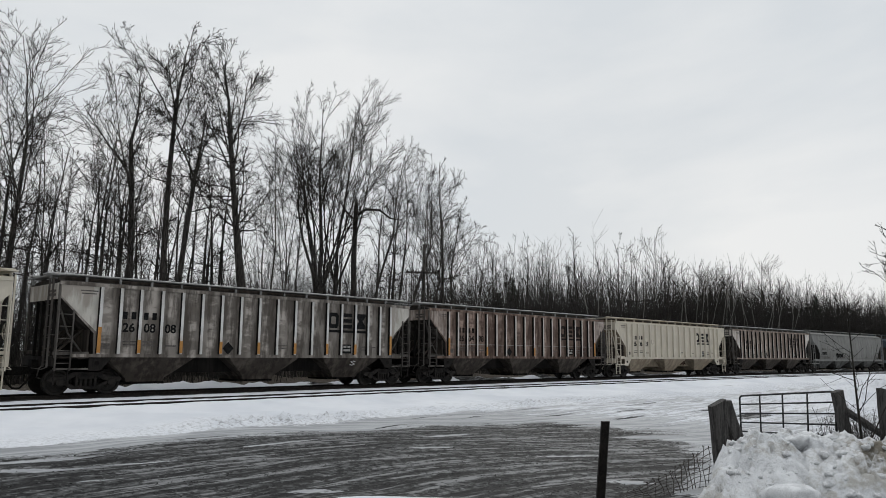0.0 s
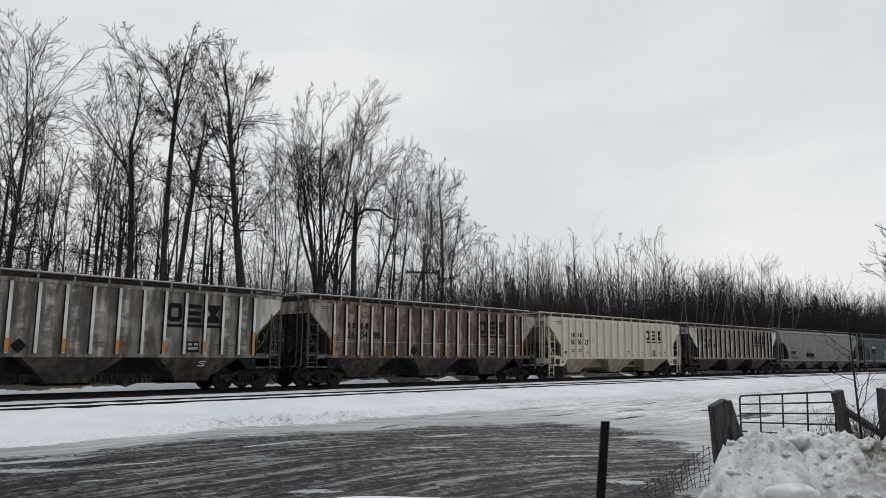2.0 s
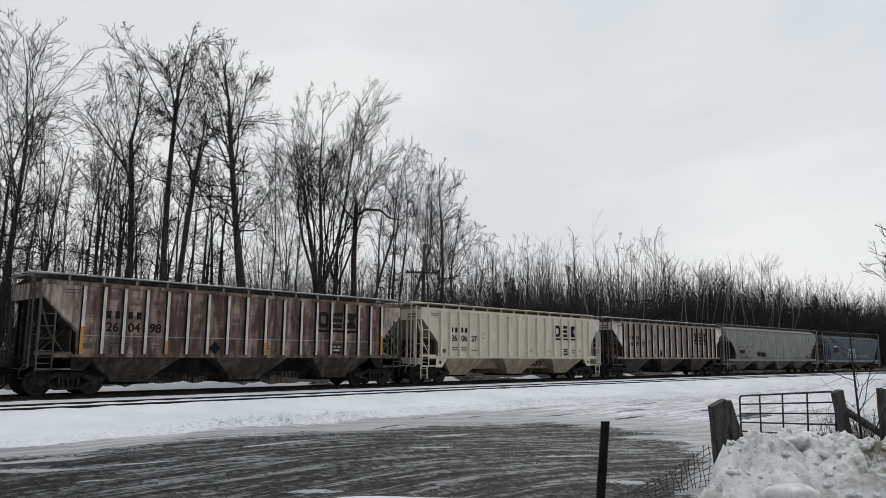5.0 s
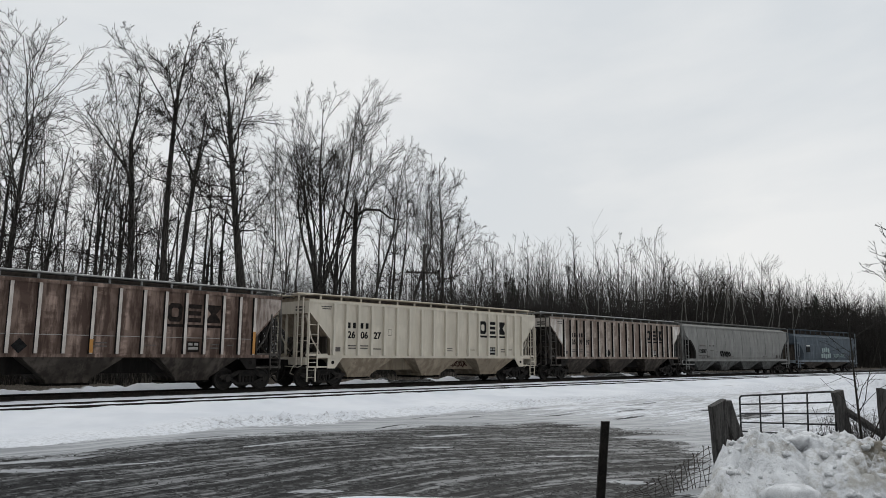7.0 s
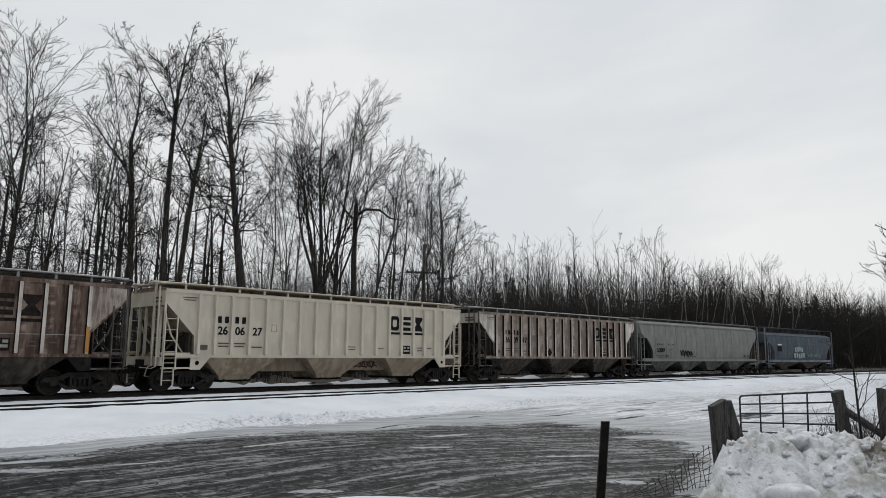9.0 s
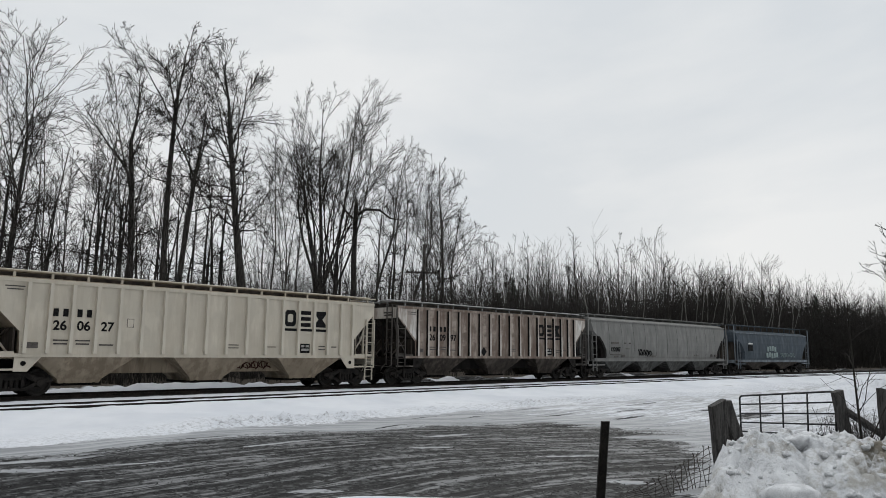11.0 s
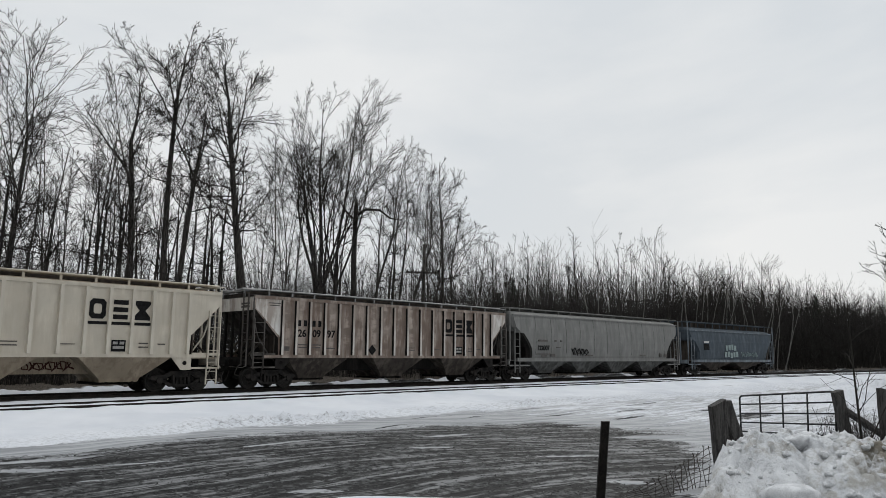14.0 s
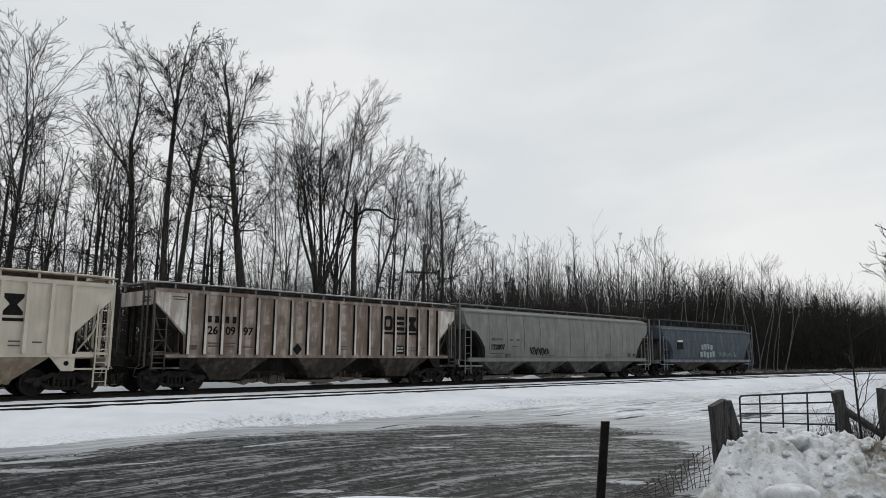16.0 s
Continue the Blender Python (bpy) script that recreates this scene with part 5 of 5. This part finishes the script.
def build_birches():
    g = random.Random(5)
    for k in range(26):
        b = 66.0 + 7.4 * (k + g.random() * 0.9) / 22 if k < 22 else g.uniform(57.0, 66.0)
        d = g.uniform(73, 77) + (b - 66) * 2.2
        h = g.uniform(8.5, 11.5)
        lean = g.uniform(-0.6, 2.0)
        trunk = Limbs()
        gg = np.random.RandomState(900 + k)
        P = grow(gg, np.array([[0, 0, -0.3]]), np.array([[lean / h, 0, 1.0]]), np.array([h]), 9, 0.05, 0.0)
        trunk.add(P, taper_to(np.array([0.06]), 0.025, 9), 6)
        crown = Limbs()
        pos, way, length, rad = sprout(gg, P, taper_to(np.array([0.07]), 0.02, 9), 14, 0.4, 1.0, (25, 50), 0.22, np.array([h]))
        Q = grow(gg, pos, way, length, 5, 0.12, 0.05)
        crown.add(Q, taper_to(np.full(len(Q), 0.022), 0.012, 5), 3)
        plant("birch_tree", (("trunk", trunk.mesh("trunk", M_BIRCH)), ("crown", crown.mesh("crown", M_TWIG))), "leaning pale-barked birch in the wood", "tree", "pale birches", spot(b, d), -b)


def build_spruce(bearing, distance, height, seed):
    g = np.random.RandomState(seed)
    trunk, needles = Limbs(), Limbs()
    trunk.add(np.array([[[0, 0, -0.3], [0, 0, height * 0.5], [0, 0, height]]]), np.array([[0.16, 0.1, 0.02]]), 6)
    for k in range(70):
        u = k / 69
        z = height * (0.15 + 0.83 * u) + g.uniform(-0.3, 0.3)
        n = 7
        a = g.uniform(0, math.tau) + np.arange(n) * math.tau / n
        out = height * 0.24 * (1 - u) ** 0.85 * g.uniform(0.3, 1.2, n) + 0.08
        P = np.zeros((n, 4, 3))
        jog = g.uniform(-0.35, 0.35, n)
        for j, f in enumerate((0.0, 0.4, 0.75, 1.0)):
            P[:, j, 0], P[:, j, 1] = np.cos(a) * out * f, np.sin(a) * out * f
            P[:, j, 2] = z + jog - out * 0.45 * f + out * 0.16 * f * f
        needles.add(P, np.repeat(np.array([[0.03, 0.055, 0.05, 0.01]]), n, 0), 4)
    plant("spruce_tree", (("trunk", trunk.mesh("trunk", M_BARK)), ("crown", needles.mesh("crown", M_NEEDLE))), "small dark spruce in the bare wood", "tree", "", spot(bearing, distance))


def build_brush():
    """The thicket along the line: stems and twigs too many to count."""
    # seed, stems, nearest and farthest beyond the track, heights, stretch of the line, stem radius, side twigs
    for seed, count, near, far, h0, h1, s0, s1, r, per in (
            (11, 1500, 8.5, 20, 2.6, 6.6, -14, 60, 0.020, 9), (12, 1500, 14, 40, 4.5, 8.4, -25, 70, 0.020, 8), (14, 1200, 9, 24, 4.0, 7.8, -22, 26, 0.020, 9),
            (19, 6500, 20, 60, 9.0, 13.6, 78, 270, 0.05, 4), (20, 3400, 9.5, 28, 5.2, 8.4, -20, 66, 0.012, 11), (18, 1600, 7.5, 14, 1.2, 3.4, -14, 120, 0.014, 9), (17, 1500, 14, 45, 5.0, 9.0, 70, 170, 0.022, 9), (15, 3800, 9, 28, 7.4, 11.2, 92, 230, 0.032, 8),
            (16, 4000, 40, 110, 8.5, 13.0, 40, 380, 0.045, 4), (13, 7600, 9, 45, 6.4, 12.0, 46, 340, 0.026, 9)):
        g = np.random.RandomState(seed)
        s = g.uniform(s0, s1, count)
        off = near + (far - near) * g.uniform(0, 1, count) ** 1.2
        a = s / RADIUS
        x, y = (RADIUS + off) * np.sin(a), TRACK_Y - RADIUS + (RADIUS + off) * np.cos(a)
        start = np.stack([x, y, ground_height(x, y) - 0.2], 1)
        clumps = 1 + 0.16 * np.sin(s * 0.23) + 0.10 * np.sin(s * 0.71 + 2) + 0.09 * np.sin(s * 1.37 + off * 0.4)
        h = (h0 + (h1 - h0) * g.uniform(0, 1, count)) * clumps
        way = np.stack([g.normal(0, 0.11, count), g.normal(0, 0.11, count), np.ones(count)], 1)
        limbs = Limbs()
        P = grow(g, start, way, h, 4, 0.06, 0.02)
        R = taper_to(np.full(count, r) * g.uniform(0.6, 1.6, count), r * 0.35, 4)
        limbs.add(P, R, 3)
        pos, w2, ln, rad = sprout(g, P, R, per, 0.25, 1.0, (22, 55), 0.20, h, 0.5)
        Q = grow(g, pos, w2, ln, 2, 0.05, 0.10)
        limbs.add(Q, taper_to(np.maximum(rad, r * 0.38), r * 0.25, 2), 3)
        tagged(new("thicket", limbs.mesh("thicket", M_BRUSH)), "dense leafless thicket beside the railway", "thicket", kind="stuff")


def build_pole(bearing, distance, top, arm_z, arm, tilt):
    root = thing("utility_pole", "weathered wooden utility pole with a cross-arm", "utility pole", "utility poles", at=pose(*spot(bearing, distance)[:2], 0, 0, 0, -bearing - 12))
    part("pole", Build().tube([(0, 0, -0.6), (0, 0, top * 0.5), (0.05, 0, top)], [0.16, 0.14, 0.115], 9), M_BARK, root, smooth=True)
    part("crossarm", Build().prism([(-arm / 2, arm_z - 0.07 - tilt), (arm / 2, arm_z - 0.07 + tilt), (arm / 2, arm_z + 0.07 + tilt), (-arm / 2, arm_z + 0.07 - tilt)], -0.22, -0.11), M_BARK, root)
    for u in (-0.46, -0.28, 0.28, 0.46):
        z = arm_z + 0.06 + tilt * 2 * u
        part("insulator", Build().tube([(arm * u, -0.165, z), (arm * u, -0.165, z + 0.1), (arm * u, -0.165, z + 0.16)], [0.03, 0.05, 0.03], 7), M_TRUCK, root)
    for s in (-1, 1):
        part("brace", Build().tube([(0, -0.16, arm_z - 0.65), (s * arm * 0.3, -0.16, arm_z - 0.05)], 0.025, 5), M_BARK, root)


build_tall_trees()
build_snag()
build_slim_trees()
build_birches()
build_spruce(75.3, 128, 11.5, 3)
build_spruce(53.4, 90, 11.0, 4)
build_spruce(52.3, 92, 9.5, 6)
build_brush()
build_pole(46.2, 52, 9.54, 7.41, 2.5, -0.04)
build_pole(62.9, 82, 9.82, 7.49, 3.3, 0.02)


# ---- the yard's fence, gate and snow heap ----
M_WOOD = simple("weathered_grey_timber", (0.016, 0.015, 0.0145), (0.082, 0.078, 0.074), 3.0, 0.9, 0.0, 0.6, (9, 9, 0.8))
M_GATE = simple("dark_painted_tube", (0.014, 0.015, 0.016), (0.035, 0.036, 0.036), 6.0, 0.55, 0.2)
M_POST = simple("dark_steel_post", (0.006, 0.0055, 0.005), (0.020, 0.017, 0.015), 5.0, 0.8, 0.0, spec=0.15)
M_WIRE = simple("rusty_fence_wire", (0.018, 0.015, 0.013), (0.04, 0.034, 0.03), 6.0, 0.8, 0.0)


def snow_heap_material():
    m, nt, b = base_material("dirty_ploughed_snow", 0.75, 0.0, 0.4)
    v = mapped(nt)
    wide = noise_node(nt, v, 1.3, 5, 0.6)
    grain = noise_node(nt, v, 11.0, 6, 0.7)
    c = mix_node(nt, ramp_node(nt, wide, 0.3, 0.7), (0.55, 0.565, 0.585), (0.69, 0.70, 0.712))
    k = math_node(nt, "ADD", math_node(nt, "MULTIPLY", noise_node(nt, mapped(nt, offset=(4, 2, 1)), 1.9, 5, 0.7), 0.75), math_node(nt, "MULTIPLY", grain, 0.4))
    c = mix_node(nt, math_node(nt, "MULTIPLY", ramp_node(nt, k, 0.55, 0.70), 0.7), c, (0.30, 0.28, 0.24))
    sand = nt.nodes.new("ShaderNodeAttribute")
    sand.attribute_name = "sand"
    c = mix_node(nt, ramp_node(nt, math_node(nt, "ADD", sand.outputs["Fac"], math_node(nt, "MULTIPLY", math_node(nt, "SUBTRACT", grain, 0.5), 1.2)), 0.35, 0.75), c, (0.19, 0.172, 0.138))
    nt.links.new(c, b.inputs["Base Color"])
    bump_node(nt, b, math_node(nt, "ADD", grain, wide), 0.9, 0.05)
    b.inputs["Subsurface Weight"].default_value = 0.0
    return m


M_HEAP = snow_heap_material()
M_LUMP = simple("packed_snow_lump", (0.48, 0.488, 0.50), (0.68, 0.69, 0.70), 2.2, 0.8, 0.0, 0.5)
COARSE, MIDDLE, SMALL = Waves(21, 1.1, 3), Waves(22, 0.42, 3), Waves(23, 0.16, 2)


def heap_height(x, y):
    """The ploughed heap: a steep face to the yard's mouth, and a long level crest."""
    u = (x - 10.5) * 0.95 + (y - 2.9) * 0.31          # away from the camera
    v = -(x - 10.5) * 0.31 + (y - 2.9) * 0.95          # towards the gap in the fence
    front = sstep(-2.75, -0.75, u)
    back = 1 - sstep(0.0, 1.3, u)
    end = 1 - sstep(0.92, 1.36, v + 0.10 * COARSE(x, y) + 0.22 * (u + 0.9))
    body = front * back * end
    rough = 0.055 * COARSE(x, y) + 0.032 * MIDDLE(x, y) + 0.022 * np.abs(SMALL(x, y))
    dents = -0.20 * np.clip(MIDDLE(x + 5, y - 3) - 0.55, 0, 1) - 0.12 * np.clip(SMALL(x - 3, y + 2) - 0.7, 0, 1)
    return body * (0.955 + rough + dents) - 0.06 * (1 - body)


def build_heap():
    xs, ys = np.arange(6.6, 15.4, 0.04), np.arange(-1.6, 6.4, 0.04)
    X, Y = np.meshgrid(xs, ys)
    Z = GROUND + heap_height(X, Y)
    keep = heap_height(X, Y) > -0.05
    nx = len(xs)
    ii = (np.arange(len(ys) - 1)[:, None] * nx + np.arange(nx - 1)[None, :])
    ok = keep[:-1, :-1] | keep[1:, :-1] | keep[:-1, 1:] | keep[1:, 1:]
    i = ii[ok]
    quads = np.stack([i, i + 1, i + nx + 1, i + nx], 1)
    used = np.unique(quads)
    remap = np.full(X.size, -1)
    remap[used] = np.arange(len(used))
    quads = remap[quads]
    co = np.stack([X, Y, Z], -1).reshape(-1, 3)[used]
    me = bpy.data.meshes.new("snow_bank")
    me.from_pydata(co.tolist(), [], quads.tolist())
    sand = 1.1 * np.exp(-(((X - 10.1) / 0.8) ** 2 + ((Y - 1.75) / 0.6) ** 2)) + 0.6 * np.exp(-((X - 8.2) / 0.5) ** 2 - ((Y - 1.75) / 0.6) ** 2)
    at = me.attributes.new("sand", "FLOAT", "POINT")
    at.data.foreach_set("value", sand.reshape(-1)[used].astype(np.float32))
    me.materials.append(M_HEAP)
    me.shade_smooth()
    tagged(new("snow_bank", me), "heap of dirty ploughed snow beside the gate", "snow heap")


def snow_lump(g, size):
    bm = bmesh.new()
    bmesh.ops.create_icosphere(bm, subdivisions=3, radius=1)
    off = Vector((g.uniform(0, 50), g.uniform(0, 50), 0))
    for v in bm.verts:
        n = noise.fractal(v.co * 1.2 + off, 1.0, 2.0, 4) * 0.38 + noise.fractal(v.co * 5 + off, 1.0, 2.0, 3) * 0.07
        v.co = v.co * (1 + n)
        v.co = Vector((v.co.x * size * g.uniform(0.98, 1.02), v.co.y * size * 0.85, v.co.z * size * 0.62))
    me = bpy.data.meshes.new("snow_lump")
    bm.to_mesh(me)
    bm.free()
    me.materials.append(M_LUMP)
    me.shade_smooth()
    return me


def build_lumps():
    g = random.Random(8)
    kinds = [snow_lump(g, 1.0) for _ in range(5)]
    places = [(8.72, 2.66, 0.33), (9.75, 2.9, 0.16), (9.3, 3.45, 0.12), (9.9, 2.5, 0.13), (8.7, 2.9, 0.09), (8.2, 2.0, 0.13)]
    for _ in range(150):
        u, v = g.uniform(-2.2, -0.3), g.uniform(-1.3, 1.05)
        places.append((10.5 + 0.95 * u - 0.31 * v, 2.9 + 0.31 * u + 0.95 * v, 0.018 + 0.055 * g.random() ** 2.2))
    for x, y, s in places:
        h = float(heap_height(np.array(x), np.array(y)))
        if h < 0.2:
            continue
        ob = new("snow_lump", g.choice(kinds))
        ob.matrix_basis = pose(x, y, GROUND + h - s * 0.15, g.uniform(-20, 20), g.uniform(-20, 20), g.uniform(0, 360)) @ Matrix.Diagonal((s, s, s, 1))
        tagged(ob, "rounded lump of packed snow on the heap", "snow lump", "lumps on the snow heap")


def squared_post(b, foot, head, wx, wy, cut=0.0, n=6, seed=1, turn=0.0):
    """A leaning sawn post with a worn, slanted top."""
    g = random.Random(seed)
    foot, head = Vector(foot), Vector(head)
    ct, st = math.cos(radians(turn)), math.sin(radians(turn))
    rings = []
    for k in range(n):
        u = k / (n - 1)
        c = foot.lerp(head, u)
        s = 1 - 0.06 * u
        ring = []
        for sx, sy in ((-1, -0.75), (-0.75, -1), (0.75, -1), (1, -0.75), (1, 0.75), (0.75, 1), (-0.75, 1), (-1, 0.75)):
            z = cut * sx * (1 if k == n - 1 else 0)
            u, v = sx * wx * s * g.uniform(0.94, 1.05), sy * wy * s * g.uniform(0.94, 1.05)
            ring.append((c.x + u * ct - v * st, c.y + u * st + v * ct, c.z + z))
        rings.append(ring)
    return b.rings(rings)


def build_fence():
    post = squared_post(Build(), (8.83, 5.16, -0.7), (8.77, 4.99, 0.70), 0.055, 0.055, 0.0, 5, 2, -50)
    tagged(new("fence_post", post.mesh("fence_post", M_POST)), "dark square fence post leaning in the gravel", "fence post", "fence posts")
    old = squared_post(Build(), (11.90, 4.62, -0.7), (11.68, 4.62, 0.84), 0.125, 0.11, 0.06, 7, 3, -45)
    tagged(new("fence_post", old.mesh("fence_post", M_WOOD)), "thick weathered grey fence post, split and leaning", "fence post", "fence posts")
    strut = squared_post(Build(), (12.13, 4.27, -0.5), (11.75, 4.54, 0.86), 0.11, 0.09, 0.02, 6, 4, -45)
    tagged(new("brace_post", strut.mesh("brace_post", M_WOOD)), "grey timber strut leaning against the fence post", "fence post", "fence posts")
    p2 = squared_post(Build(), (17.42, 4.06, -0.7), (17.14, 4.20, 0.87), 0.11, 0.10, 0.03, 6, 5, -35)
    tagged(new("gate_post", p2.mesh("gate_post", M_WOOD)), "weathered grey timber gate post, leaning", "fence post", "fence posts")
    p3 = squared_post(Build(), (17.70, 3.44, -0.7), (17.62, 3.44, 0.92), 0.10, 0.10, -0.03, 6, 6, -35)
    tagged(new("fence_post", p3.mesh("fence_post", M_WOOD)), "weathered grey timber post beside the gate", "fence post", "fence posts")
    brace = Build().tube([(17.20, 4.06, 0.46), (17.40, 3.80, 0.24), (17.72, 3.45, -0.08)], [0.075, 0.08, 0.075], 7)
    tagged(new("fence_brace", brace.mesh("fence_brace", M_WOOD)), "grey diagonal timber brace between two posts", "fence brace")
    wire_fence()


def wire_fence():
    """Sagging woven wire between the steel post and the old timber post."""
    root = thing("wire_fence", "sagging rusty woven-wire fence", "fence")
    a, b = Vector((8.85, 5.06, 0)), Vector((11.62, 4.70, 0))
    g = random.Random(12)

    def at(u, w):
        p = a.lerp(b, u)
        top = -0.40 + 0.54 * u ** 0.9 - 0.05 * math.sin(u * math.pi)
        z = -0.46 + (top + 0.46) * w
        return Vector((p.x + 0.03 * math.sin(u * 5 + w), p.y - 0.05 * (1 - w) * math.sin(u * math.pi) + 0.03 * math.sin(9 * u), z + 0.012 * math.sin(23 * u + 5 * w)))
    for k in range(7):
        w = (k + 0.2) / 6.2
        part("line_wire", Build().tube([at(i / 40, w) for i in range(41)], 0.0055, 4), M_WIRE, root)
    for k in range(19):
        u = (k + 0.5) / 19
        top = 1.04 + g.uniform(-0.02, 0.1)
        part("stay_wire", Build().tube([at(u + 0.012 * math.sin(k * 2.3 + j), min(top, top * j / 6)) for j in range(7)], 0.0055, 4), M_WIRE, root)
        part("knot", Build().tube([at(u, top - 0.02), at(u, top) + Vector((0.005, 0, 0.015))], 0.009, 5), M_WIRE, root)


def build_gate():
    root = thing("farm_gate", "dark tubular steel farm gate standing in snow", "gate")
    tl, tr, bl, br = Vector((19.13, 6.97, 0.57)), Vector((17.40, 4.29, 0.85)), Vector((19.26, 7.02, -0.33)), Vector((17.54, 4.36, -0.11))

    def at(u, w):
        return bl.lerp(br, u).lerp(tl.lerp(tr, u), w)
    r = 0.021
    # the frame's bent top corners
    frame_pts = [at(0, 0), at(0, 0.5), at(0, 0.93), at(0.012, 0.985), at(0.03, 1), at(0.5, 1), at(0.96, 1), at(0.985, 0.985), at(1, 0.92), at(1, 0.5), at(1, 0)]
    part("gate_frame", Build().tube(frame_pts, r * 1.15, 8), M_GATE, root, smooth=True)
    for w in (0.0, 0.255, 0.505, 0.76):
        part("gate_bar", Build().tube([at(0, w), at(1, w)], r * 0.95, 7), M_GATE, root, smooth=True)
    for u in (0.24, 0.49, 0.74):
        part("upright", Build().tube([at(u, 0), at(u, 1)], r * 0.95, 7), M_GATE, root, smooth=True)
    for w in (0.2, 0.8):
        part("hinge", Build().tube([at(1.0, w), at(1.035, w)], 0.02, 6), M_GATE, root)


def build_sapling():
    limbs, twigs = Limbs(), Limbs()
    g = np.random.RandomState(41)
    P = grow(g, np.array([[16.2, 3.58, -0.45]]), np.array([[-0.08, -0.01, 1.0]]), np.array([3.1]), 10, 0.02, 0.0)
    R = taper_to(np.array([0.028]), 0.008, 10)
    limbs.add(P, R, 6)
    pos, way, ln, rad = sprout(g, P, R, 12, 0.3, 1.0, (30, 70), 0.42, np.array([2.6]), 0.45)
    Q = grow(g, pos, way, ln, 6, 0.12, -0.03)
    RQ = taper_to(np.maximum(rad, 0.006), 0.0035, 6)
    twigs.add(Q, RQ, 4)
    pos, way, ln, rad = sprout(g, Q, RQ, 4, 0.2, 1.0, (25, 60), 0.4, ln, 0.6)
    twigs.add(grow(g, pos, way, ln, 4, 0.14, 0.0), taper_to(np.full(len(pos), 0.0045), 0.003, 4), 3)
    # a bent stem that leans away towards the far post
    S = grow(g, np.array([[16.22, 3.56, -0.3]]), np.array([[0.35, -0.35, 0.7]]), np.array([1.9]), 8, 0.05, 0.10)
    twigs.add(S, taper_to(np.array([0.02]), 0.006, 8), 5)
    # long thin switches arching over the gate
    for dx, dy, up, length in ((-0.3, 0.9, 0.9, 0.9), (0.2, -0.5, 0.6, 1.4)):
        S = grow(g, np.array([[16.12, 3.58, 0.55]]), np.array([[dx, dy, up]]), np.array([length]), 8, 0.13, -0.02)
        twigs.add(S, taper_to(np.array([0.006]), 0.003, 8), 4)
    root = thing("sapling", "thin dark leafless sapling behind the snow heap", "tree")
    part("trunk", limbs.mesh("trunk", M_TWIG), None, root)
    part("crown", twigs.mesh("crown", M_TWIG), None, root)


def build_weeds():
    g = np.random.RandomState(52)
    for k, (x, y) in enumerate(((17.9, 3.9), (18.3, 3.6), (17.2, 3.75), (18.8, 4.1), (17.6, 4.6))):
        limbs = Limbs()
        n = 16
        start = np.stack([x + g.normal(0, 0.12, n), y + g.normal(0, 0.12, n), np.full(n, GROUND - 0.03)], 1)
        way = np.stack([g.normal(0, 0.35, n), g.normal(0, 0.35, n), np.ones(n)], 1)
        P = grow(g, start, way, g.uniform(0.5, 1.15, n), 6, 0.12, -0.03)
        limbs.add(P, taper_to(np.full(n, 0.008), 0.003, 6), 3)
        pos, w2, ln, rad = sprout(g, P, np.full((n, 6), 0.006), 4, 0.4, 1.0, (25, 60), 0.3, np.full(n, 0.8), 0.7)
        limbs.add(grow(g, pos, w2, ln, 3, 0.1, 0.02), taper_to(np.full(len(pos), 0.004), 0.003, 3), 3)
        tagged(new("dead_weeds", limbs.mesh("dead_weeds", M_BRUSH)), "clump of dry brown weeds in the snow", "weeds", "weed clumps by the gate")


def build_edge_tree():
    trunk, crown = bare_tree(611, 9.8, 0.15, -0.6, 0.34, 4, (10, 40), 8, 4, 3, 0.3, 0.011, 0.09, -0.01, 0.34, fine=1)
    plant("tree", (("trunk", trunk.mesh("trunk", M_BARK)), ("crown", crown.mesh("crown", M_TWIG))), "leafless tree with drooping twigs beyond the gate", "tree", "", spot(82.1, 41.0), -81)


build_heap()
build_lumps()
build_fence()
build_gate()
build_sapling()
build_weeds()
build_edge_tree()


# ---- motion ----
TRAVEL = [(0.0, 0.0), (0.5, -1.989), (1.0, -3.94), (1.5, -5.866), (2.0, -7.772), (2.5, -9.665), (3.0, -11.546), (3.5, -13.418), (4.0, -15.279), (5.0, -18.966), (6.0, -22.589), (6.5, -24.371), (7.0, -26.129), (7.5, -27.861), (8.0, -29.566), (8.5, -31.242), (9.0, -32.887), (10.0, -36.082), (11.0, -39.146), (11.5, -40.627), (12.0, -42.072), (12.5, -43.48), (13.0, -44.848), (13.5, -46.17), (14.0, -47.442), (14.5, -48.655), (15.0, -49.798), (15.5, -50.857), (16.0, -51.816)]


def motions():
    """The train slows down along the curve, and its wheels roll."""
    for ob, centre in CARS:
        rows = []
        for t, q in TRAVEL:
            a = centre + q
            p = rail_point(a)
            rows.append((t, pose(p.x, p.y, p.z, 0, 0, -math.degrees(a / RADIUS))))
        walk(ob, rows)
    times, gone = [r[0] for r in TRAVEL], [r[1] for r in TRAVEL]
    for w in WHEELS:
        x, y, z = w.location
        rows = []
        for k in range(121):
            t = k * 4 / 30
            rows.append((t, pose(x, y, z) @ Matrix.Rotation(float(np.interp(t, times, gone)) / WHEEL_R, 4, "Y")))
        walk(w, rows)


motions()
